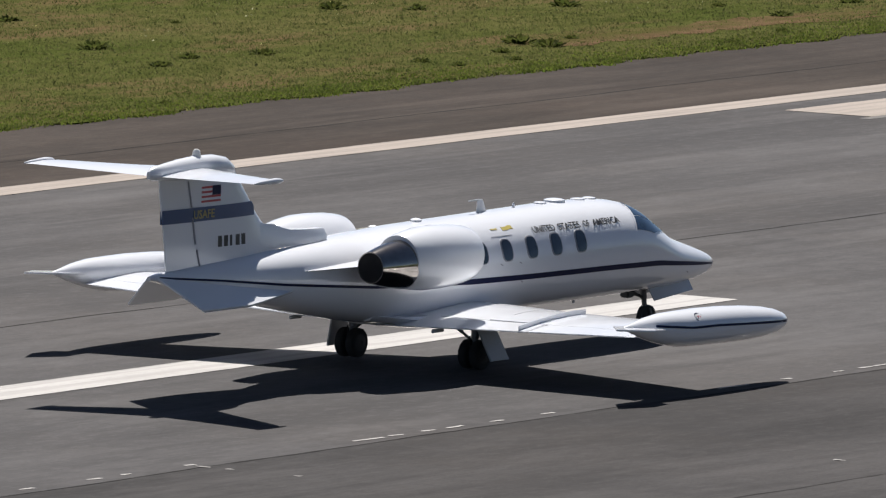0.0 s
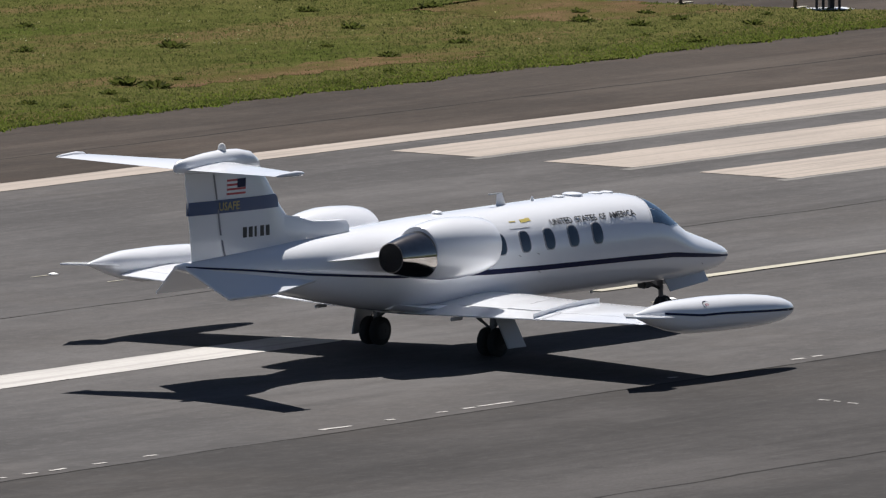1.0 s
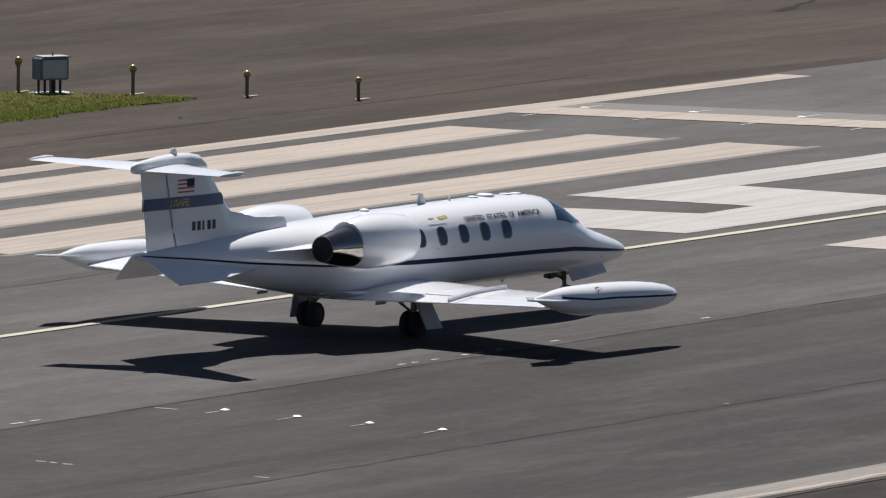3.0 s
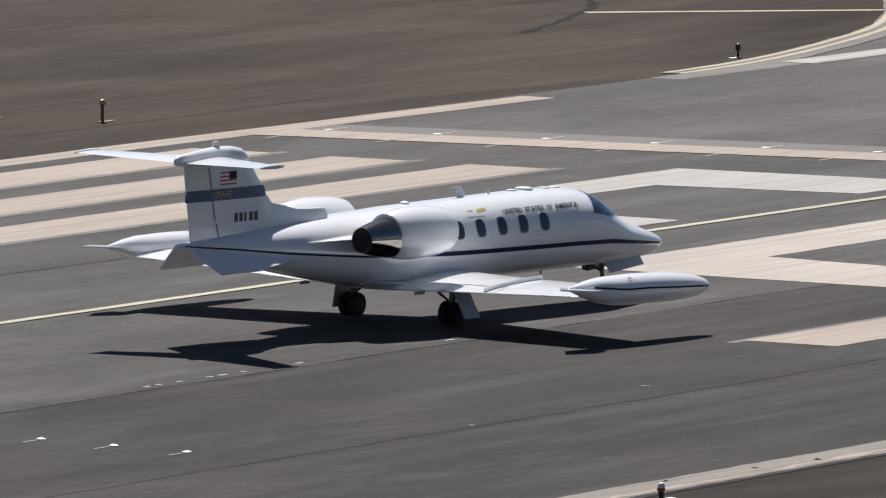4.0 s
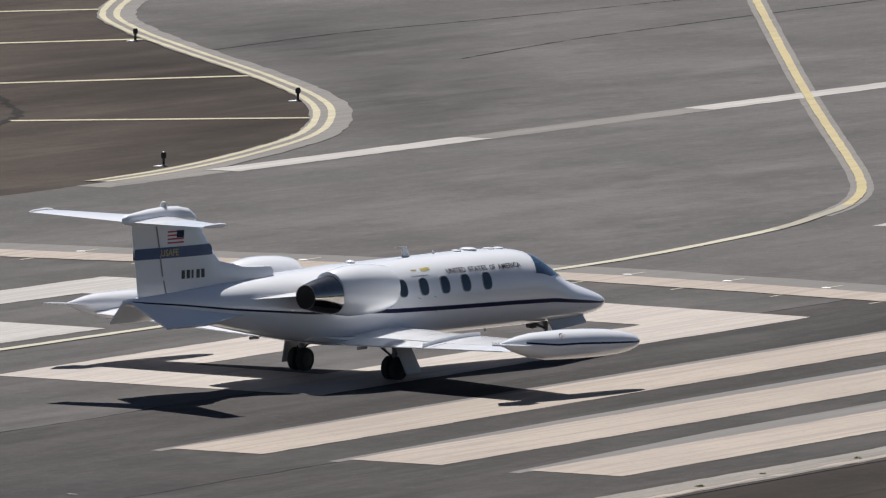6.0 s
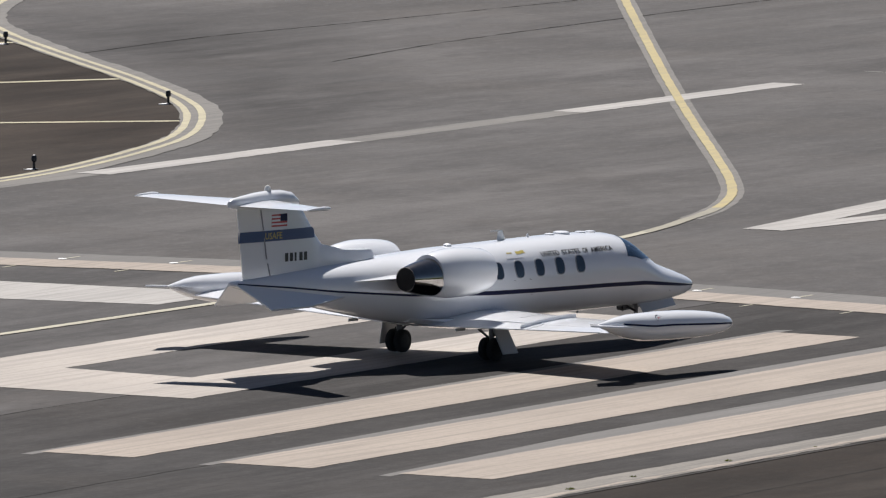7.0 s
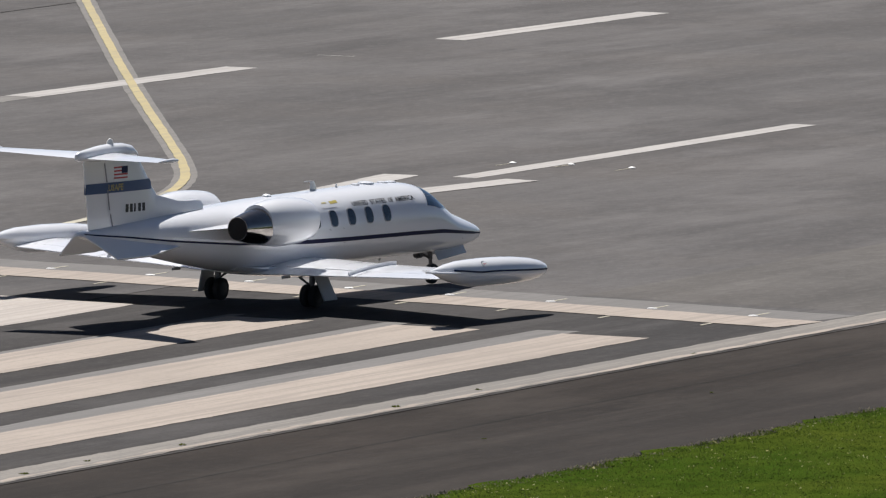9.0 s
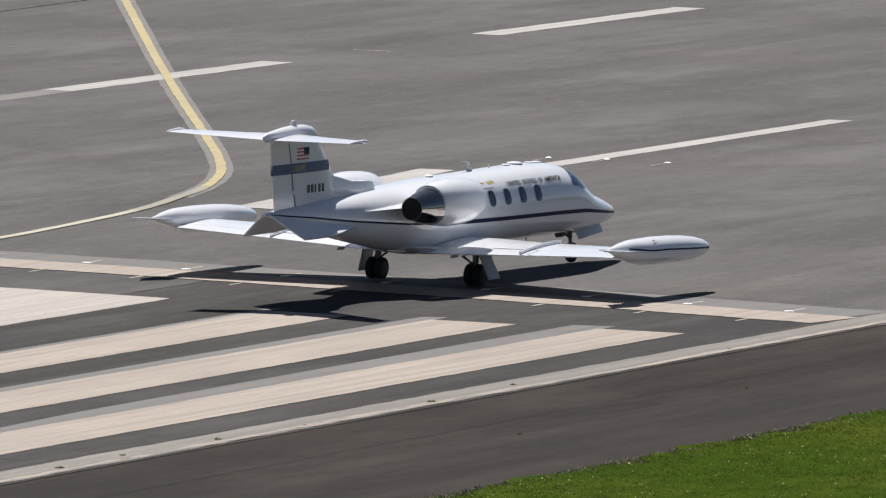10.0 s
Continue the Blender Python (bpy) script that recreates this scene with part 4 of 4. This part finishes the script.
    # aerials and domes on the crown
    v, f = loft([airfoil(1.86, 1.58, 0, 0, 0.14, 6), airfoil(1.74, 1.60, 0, 0, 0.14, 6)])
    hi0 = hull(1.7)[2]
    v = [(p[0], (p[2]) * 0.8, hi0 - 0.02 + (0.21 if i >= len(v) // 2 else 0)) for i, p in enumerate(v)]
    solid("blade_aerial", v, f, SKIN, jet, "white blade aerial")
    part("aerial_arm", box_bm(1.38, 1.66, -0.012, 0.012, hi0 + 0.175, hi0 + 0.195, 0.004), SKIN_GREY, jet)
    for x, r, h in ((3.63, 0.17, 0.05), (4.55, 0.11, 0.03), (4.25, 0.12, 0.025), (3.25, 0.10, 0.03), (0.02, 0.09, 0.05), (2.55, 0.025, 0.07)):
        t = hull(x)[2] - 0.02
        v, f = loft(tube([(x, 0, t), (x, 0, t + 0.02 + h * 0.5), (x, 0, t + 0.02 + h * 0.85), (x, 0, t + 0.02 + h)], [r, r * 0.95, r * 0.65, r * 0.2], 16, "z"))
        solid("crown_dome", v, f, SKIN, jet, "low white dome on the crown")
    for x in (4.2, 2.6):
        lo0 = hull(x)[1]
        part("belly_aerial", box_bm(x - 0.03, x + 0.03, -0.008, 0.008, lo0 - 0.06, lo0 + 0.02, 0.003), SKIN_GREY, jet)


def build_tail(jet):
    # fin with rudder
    def fin_ring(z, xl, xt, t):
        xt -= 0.62
        return [(p[0], p[2] * (1.0 if p[2] > 0 else 1.353), z) for p in airfoil(xl, xt, 0, 0, t / (xl - xt), 12)]

    def fin_y(x, z):
        zs = [1.95, 2.20, 2.34, 2.55, 2.98, 3.26]
        xl, xt, t = (float(np.interp(z, zs, d)) for d in ([-3.55, -3.66, -3.85, -4.07, -4.43, -4.66], [-6.18, -6.24, -6.27, -6.32, -6.42, -6.48], [0.19, 0.17, 0.16, 0.15, 0.14, 0.13]))
        u = (xl - x) / (xl - xt)
        return 5.75 * t * (0.2969 * math.sqrt(u) - 0.126 * u - 0.3516 * u * u + 0.2843 * u ** 3 - 0.1015 * u ** 4)

    def decal(name, x0, x1, z0, z1, side, off, material, label=""):
        ring = [(x0, z0), (x1, z0), (x1, z1), (x0, z1)]
        solid(name, *loft([[(x, side * (fin_y(x, z) + o), z) for x, z in ring] for o in (off, -0.006)]), material, jet, label)

    rings = [fin_ring(1.68, -3.35, -5.50, 0.20), fin_ring(1.95, -3.55, -5.56, 0.19), fin_ring(2.20, -3.66, -5.62, 0.17), fin_ring(2.34, -3.85, -5.65, 0.16), fin_ring(2.55, -4.07, -5.70, 0.15), fin_ring(2.98, -4.43, -5.80, 0.14), fin_ring(3.26, -4.66, -5.86, 0.13)]
    solid("fin", *loft(rings), SKIN, jet, "white swept fin")
    rud = []
    for z, a, b in ((1.80, -5.545, -6.28), (2.2, -5.64, -6.33), (2.6, -5.73, -6.40), (3.0, -5.82, -6.47), (3.22, -5.87, -6.50)):
        rud.append([(a, 0.062, z), (b, 0.012, z), (b, -0.012, z), (a, -0.062, z)])
    solid("rudder", *loft(rud), SKIN, jet, "white rudder hinged on the fin")
    for (x0, z0), (x1, z1) in (((-5.53, 1.82), (-5.62, 2.12)), ((-5.66, 2.2), (-5.74, 2.6)), ((-5.77, 2.75), (-5.86, 3.14))):
        solid("hinge_gap", *plate([(x0 - 0.014, -0.074, z0), (x0 + 0.014, -0.076, z0), (x1 + 0.014, -0.07, z1), (x1 - 0.014, -0.068, z1)], 0.008), SEAM, jet, "dark hinge gap")
    # dorsal spine running forward
    rings = []
    for x, w, lo, hi in ((-2.40, 0.10, 2.0, 2.19), (-2.46, 0.13, 1.98, 2.215), (-2.9, 0.14, 1.95, 2.225), (-3.3, 0.13, 1.95, 2.25), (-3.7, 0.11, 1.95, 2.34), (-4.1, 0.09, 1.9, 2.42)):
        rings.append([(x, -w, lo), (x, -w, lo + (hi - lo) * 0.55), (x, -w * 0.55, hi), (x, w * 0.55, hi), (x, w, lo + (hi - lo) * 0.55), (x, w, lo)])
    solid("dorsal_fairing", *loft(rings), SKIN, jet, "white dorsal fairing before the fin")
    # blue band with lettering, flag and the serial as bars, on both sides
    for s in (-1, 1):
        rows = []
        for i in range(24):
            x = -6.415 + (6.415 - 4.19) * i / 23
            row = []
            for j in range(4):
                z = 2.535 + 0.205 * j / 3
                le = float(np.interp(z, [2.34, 2.55, 2.98], [-3.85, -4.07, -4.43]))
                xx = min(x, le - 0.02)
                dpt = float(np.interp(xx, [-6.45, -5.75, -5.0, -4.5, le - 0.02], [0.018, 0.064, 0.082, 0.072, 0.04]))
                dpt = max(dpt, fin_y(xx, z)) if xx > -6.2 else dpt
                row.append(((xx, s * (dpt + 0.006), z), (xx, s * (dpt - 0.012), z)))
            rows.append(row)
        thicken(rows, "fin_band", BLUE, jet, "dark blue band across the fin")
        for i in range(7):
            m = RED if i % 2 == 0 else SKIN
            z = 2.80 + 0.24 * i / 7
            decal("flag_stripe", -5.52, -5.07, z + 0.002, z + 0.24 / 7 - 0.001, s, 0.004, m)
        decal("flag_canton", -5.27, -5.07, 2.905, 3.042, s, 0.007, NAVY, "navy flag canton")
    mesh_text("USAFE", 0.50, 0.13, "fin_lettering", GOLD, jet, "dull gold capital lettering on the band", lambda u, v: Vector((-5.72 + u, -float(np.interp(-5.72 + u, [-5.75, -5.0], [0.064, 0.082])) - 0.013, 2.572 + v)))
    for k in range(5):
        x = -5.11 + 0.140 * k
        decal("serial_bar", x, x + (0.09 if k != 2 else 0.05), 2.125, 2.285, -1, 0.004, BLACK, "black serial bar")
    # tailplane on top of the fin
    for s in (-1, 1):
        rings = [airfoil(-5.30, -6.58, s * 0.05, 3.255, 0.10), airfoil(-5.74, -6.71, s * 0.85, 3.28, 0.09), airfoil(-6.28, -6.93, s * 1.9, 3.32, 0.09), airfoil(-6.40, -6.98, s * 2.06, 3.325, 0.06)]
        tp = solid("tailplane", *loft(rings), SKIN, jet, "white swept tailplane")
        rings = tube([(-6.28, s * 2.07, 3.335), (-6.34, s * 2.07, 3.335), (-6.5, s * 2.08, 3.34), (-6.85, s * 2.08, 3.335), (-7.0, s * 2.08, 3.33)], [0.012, 0.035, 0.045, 0.03, 0.008], 12)
        solid("tip_fairing", *loft(rings), SKIN, tp, "slim white tip fairing")
    rings = []
    for x, w, lo, hi in ((-4.62, 0.02, 3.19, 3.22), (-4.70, 0.07, 3.15, 3.32), (-4.9, 0.12, 3.14, 3.44), (-5.2, 0.15, 3.14, 3.49), (-5.6, 0.16, 3.15, 3.50), (-6.0, 0.15, 3.16, 3.475), (-6.4, 0.115, 3.18, 3.43), (-6.68, 0.075, 3.20, 3.39), (-6.76, 0.03, 3.23, 3.34)):
        c, h = (lo + hi) / 2, (hi - lo) / 2
        rings.append([(x, w * math.cos(2 * math.pi * j / 20), c + h * math.sin(2 * math.pi * j / 20)) for j in range(20)])
    solid("tail_fairing", *loft(rings), SKIN, jet, "rounded white fairing over the tailplane joint")
    v, f = loft(tube([(-5.58, 0, 3.47), (-5.58, 0, 3.53), (-5.58, 0, 3.57), (-5.58, 0, 3.595)], [0.075, 0.06, 0.05, 0.02], 14, "z"))
    solid("beacon", v, f, LAMPWHITE, jet, "pale beacon on the tail top")
    for s in (-1, 1):
        v, f = plate([(-6.60, s * 0.09, 1.76), (-3.45, s * 0.44, 1.42), (-4.70, s * 0.66, 1.335), (-5.08, s * 0.695, 1.305), (-6.25, s * 0.695, 1.305)], 0.045)
        solid("ventral_fin", v, f, SKIN, jet, "canted white ventral fin")


def build_engines(jet):
    for s in (-1, 1):
        yc, zc = s * 1.15, 1.77
        prof = [(-0.52, 0.30), (-0.42, 0.335), (-0.375, 0.37), (-0.39, 0.40), (-0.48, 0.425), (-0.75, 0.458), (-1.15, 0.478), (-1.5, 0.475), (-1.8, 0.44), (-2.02, 0.40), (-2.06, 0.385)]
        nac = solid("engine_nacelle", *loft(tube([(x, yc, zc) for x, _ in prof], [r for _, r in prof], 40)), SKIN, jet, "rounded white engine nacelle")
        prof = [(-2.03, 0.372), (-2.10, 0.364), (-2.45, 0.305), (-2.72, 0.245), (-2.76, 0.235), (-2.76, 0.220), (-2.6, 0.222), (-2.3, 0.18)]
        ex = solid("exhaust_pipe", *loft(tube([(x, yc + s * 0.01, zc - 0.045) for x, _ in prof], [r for _, r in prof], 36)), CHROME, nac, "polished metal exhaust pipe")
        prof = [(-2.755, 0.219), (-2.74, 0.214), (-2.55, 0.205), (-2.5, 0.02)]
        solid("exhaust_liner", *loft(tube([(x, yc + s * 0.01, zc - 0.045) for x, _ in prof], [r for _, r in prof], 30)), SOOT, ex, "sooty exhaust liner")
        prof = [(-0.54, 0.30), (-0.56, 0.05), (-0.42, 0.01)]
        solid("intake_fan", *loft(tube([(x, yc, zc) for x, _ in prof], [r for _, r in prof], 24)), SOOT, nac, "dark intake fan")
        rings = []
        for y, xl, xt, z in ((0.40, -0.95, -3.75, 1.67), (0.70, -0.95, -3.35, 1.70), (0.93, -1.0, -2.6, 1.72)):
            rings.append(airfoil(xl, xt, s * y, z, 0.055, 10))
        solid("engine_pylon", *loft(rings), SKIN, jet, "short white engine pylon")


def wing_at(y):
    """Leading edge, trailing edge, middle height and thickness of the wing at y (positive)."""
    return (float(np.interp(y, [0.4, 0.8, 5.3], [1.46, 1.36, 0.2])), float(np.interp(y, [0.4, 0.8, 5.3], [-1.28, -1.28, -1.52])),
            0.715 + 0.045 * (y - 0.8), float(np.interp(y, [0.4, 1.0, 2.4, 5.45], [0.145, 0.135, 0.105, 0.09])))


def wing_top(y, u, off):
    xl, xt, z, t = wing_at(y)
    c = xl - xt
    h = 5 * t * c * (0.2969 * math.sqrt(u) - 0.126 * u - 0.3516 * u * u + 0.2843 * u ** 3 - 0.1015 * u ** 4)
    return xl - c * u, z + h * 1.15 + off


def tank_mid(x):
    return 0.98 - 0.035 * max(0, x) + 0.08 * max(0, -x - 0.6)


def build_wings(jet):
    for s in (-1, 1):
        rings = []
        for y in (0.2, 0.6, 1.0, 1.6, 2.4, 3.4, 4.4, 5.02):
            xl, xt, z, t = wing_at(y)
            rings.append(airfoil(xl, xt, s * y, z, t, 14))
        wing = solid("wing", *loft(rings), SKIN, jet, "white low wing with visible panel seams")
        # flap slightly lowered, aileron, spoiler panel: thin raised panels with gaps
        for nm, y0, y1, u0, u1, off, mat in (("flap", 0.95, 3.0, 0.76, 0.995, 0.006, SKIN), ("aileron", 3.08, 4.85, 0.76, 0.995, 0.006, SKIN), ("spoiler", 1.9, 2.9, 0.56, 0.74, 0.012, SKIN)):
            rows = []
            for i in range(7):
                y = y0 + (y1 - y0) * i / 6
                row = []
                for j in range(5):
                    u = u0 + (u1 - u0) * j / 4
                    x, z = wing_top(y, min(u, 0.995), off)
                    row.append(((x, s * y, z), (x, s * y, z - 0.02)))
                rows.append(row)
            thicken(rows, nm, mat, wing)
        for y0, u0, y1, u1 in ((0.95, 0.75, 4.85, 0.75), (3.04, 0.75, 3.04, 1.0), (2.0, 0.15, 2.0, 0.74)):
            rows = []
            for i in range(9):
                y, u = y0 + (y1 - y0) * i / 8, u0 + (u1 - u0) * i / 8
                x, z = wing_top(y, u, 0.004)
                d = (0.005, 0) if y0 != y1 else (0, 0.005)
                rows.append([((x - d[0], s * (y - d[1]), z), (x - d[0], s * (y - d[1]), z - 0.01)), ((x + d[0], s * (y + d[1]), z), (x + d[0], s * (y + d[1]), z - 0.01))])
            thicken(rows, "panel_seam", SEAM, wing)
        # boundary-layer fence along the chord
        fence = []
        for i in range(9):
            u = 0.20 + 0.78 * i / 8
            x, z = wing_top(2.85, u, 0.0)
            fence.append([((x, s * 2.862, z - 0.01), (x, s * 2.85, z - 0.01)), ((x, s * 2.862, z + 0.075), (x, s * 2.85, z + 0.075))])
        thicken(fence, "wing_fence", SKIN, wing, "low white fence along the wing chord")
        for y in (1.3,):
            xl, xt, z, t = wing_at(y)
            part("flap_track", box_bm(xt - 0.05, xt + 0.25, s * y - 0.014, s * y + 0.014, z - 0.08, z - 0.02, 0.008), SKIN_GREY, wing)
        # root fairing against the fuselage
        rings = []
        for x, w, zt in ((2.1, 0.50, 0.70), (1.7, 0.66, 0.76), (1.1, 0.74, 0.80), (0.0, 0.78, 0.82), (-0.8, 0.78, 0.82), (-1.3, 0.70, 0.84), (-1.65, 0.45, 0.86)):
            zb = float(np.interp(x, [-1.65, -1.3, -0.8, -0.3], [0.78, 0.73, 0.67, 0.61]))
            rings.append([(x, s * 0.1, zb), (x, s * w * 0.8, zb + 0.01), (x, s * w, zb + 0.09), (x, s * w * 0.95, zt), (x, s * 0.1, zt)])
        solid("wing_root_fairing", *loft(rings), SKIN, jet, "white fairing between wing and fuselage")
        # tip tank
        yc = s * 5.21
        prof = [(1.70, 0.015), (1.67, 0.065), (1.58, 0.125), (1.38, 0.190), (1.05, 0.243), (0.6, 0.277), (0.1, 0.293), (-0.5, 0.297), (-0.95, 0.285), (-1.35, 0.24), (-1.70, 0.165), (-1.98, 0.08), (-2.14, 0.03), (-2.18, 0.008)]
        prof = [(-2.05 + (x + 2.18) * 1.095, r * 0.97) for x, r in prof]
        rings = []
        for x, r in prof:
            c = tank_mid(x)
            rings.append([(x, yc + r * math.cos(2 * math.pi * j / 28), c + r * 0.97 * math.sin(2 * math.pi * j / 28)) for j in range(28)])
        tank = solid("tip_tank", *loft(rings), SKIN, jet, "white torpedo-shaped wing tip tank")
        for side in (s,):
            rows = []
            for i in range(30):
                x = 2.16 - 3.6 * i / 29
                r = float(np.interp(x, [p[0] for p in prof][::-1], [p[1] for p in prof][::-1]))
                c = tank_mid(x)
                hw = 0.017
                row = []
                for q in (-1, 1):
                    dz = 0.05 * (2.2 - x) / 3.7 + hw * q
                    yy = math.sqrt(max(0.0001, r * r - (dz / 0.97) ** 2))
                    row.append(((x, yc + side * (yy + 0.004), c + dz), (x, yc + side * max(0.0, yy - 0.01), c + dz)))
                rows.append(row)
            thicken(rows, "tank_line", NAVY, tank, "navy line along the tank")
        v, f = plate([(-1.25, s * 5.05, 1.04), (-2.0, s * 5.0, 1.10), (-2.5, s * 5.40, 1.12), (-1.95, s * 5.66, 1.08), (-1.5, s * 5.60, 1.05)], 0.03)
        solid("tank_fin", v, f, SKIN, tank, "small flat fin at the tank tail")
        # round insignia disc on the upper outer flank
        for r0, m, lift in ((0.10, NAVY, 0.004), (0.075, LAMPWHITE, 0.007), (0.035, RED, 0.010)):
            a = radians(40)
            nrm = Vector((0, s * math.cos(a), math.sin(a)))
            e1, e2 = Vector((1, 0, 0)), Vector((0, -s * math.sin(a), math.cos(a)))
            mid = Vector((-0.40, yc, tank_mid(-0.40))) + nrm * (0.278 + lift)
            ring = [mid + e1 * r0 * math.cos(2 * math.pi * j / 18) + e2 * r0 * 0.8 * math.sin(2 * math.pi * j / 18) - nrm * (0.012 * (math.sin(2 * math.pi * j / 18)) ** 2) for j in range(18)]
            solid("tank_insignia", *loft([ring, [p - nrm * 0.02 for p in ring]]), m, tank)


def build_gear(jet):
    wheels = []
    for s in (-1, 1):
        leg = strut("main_leg", (0.05, s * 1.11, 0.72), (0.0, s * 1.13, 0.22), 0.065, STEEL, jet)
        strut("axle", (0, s * 1.13 - 0.17, 0.22), (0, s * 1.13 + 0.17, 0.22), 0.035, STEEL, leg)
        strut("side_brace", (-0.05, s * 0.75, 0.66), (0.0, s * 1.09, 0.42), 0.028, STEEL, leg)
        strut("brake_line", (-0.12, s * 1.11, 0.50), (-0.10, s * 1.13, 0.26), 0.012, DARKLAMP, leg)
        for d in (-0.10, 0.10):
            wheels.append((build_wheel(jet, "main_wheel", s * 1.13 + d, 0.225, 0.14), 0.225))
        v, f = plate([(0.20, s * 1.31, 0.70), (-0.24, s * 1.31, 0.70), (-0.10, s * 1.50, 0.15), (0.36, s * 1.50, 0.15)], 0.03)
        solid("main_gear_door", v, f, SKIN_GREY, jet, "grey main gear door hanging open")
    leg = strut("nose_leg", (6.05, 0, 0.72), (6.13, 0, 0.30), 0.05, STEEL, jet)
    strut("fork", (6.13, -0.09, 0.36), (6.16, -0.09, 0.2), 0.02, STEEL, leg)
    strut("fork", (6.13, 0.09, 0.36), (6.16, 0.09, 0.2), 0.02, STEEL, leg)
    strut("drag_brace", (5.62, 0, 0.68), (6.08, 0, 0.52), 0.03, DARKLAMP, leg)
    part("taxi_lamp", box_bm(5.55, 5.72, -0.08, 0.08, 0.56, 0.66, 0.02), DARKLAMP, leg)
    wheels.append((build_wheel(jet, "nose_wheel", 0, 0.205, 0.13, 6.16), 0.205))
    for s in (-1, 1):
        v, f = plate([(5.90, s * 0.20, 0.70), (7.0, s * 0.18, 0.77), (7.06, s * 0.24, 0.59), (5.98, s * 0.27, 0.50)], 0.025)
        solid("nose_gear_door", v, f, SKIN_GREY, jet, "grey nose gear door hanging open")
    return wheels


def build_jet():
    jet = new("business_jet")
    tag(jet, "white twin-engine military business jet taxiing on the runway", "airplane")
    build_hull(jet)
    build_tail(jet)
    build_engines(jet)
    build_wings(jet)
    wheels = build_gear(jet)
    return jet, wheels


def motions(jet, wheels):
    walk(jet, [(t, pose(x, y, 0.012, 0.6, 0, a)) for t, x, y, a in TAXI])
    ts = [r[0] for r in TAXI]
    way = [0.0]
    for a, b in zip(TAXI, TAXI[1:]):
        way.append(way[-1] + math.hypot(b[1] - a[1], b[2] - a[2]))
    for wheel, r in wheels:
        base = wheel.location.copy()
        rows = []
        for k in range(301):
            t = k / 30
            d = float(np.interp(t, ts, way))
            rows.append((t, Matrix.Translation(base) @ Matrix.Rotation(d / r, 4, "Y")))
        walk(wheel, rows)


build_ground()
build_markings()
build_grass()
build_weeds()
build_lights()
JET, WHEELS = build_jet()
motions(JET, WHEELS)
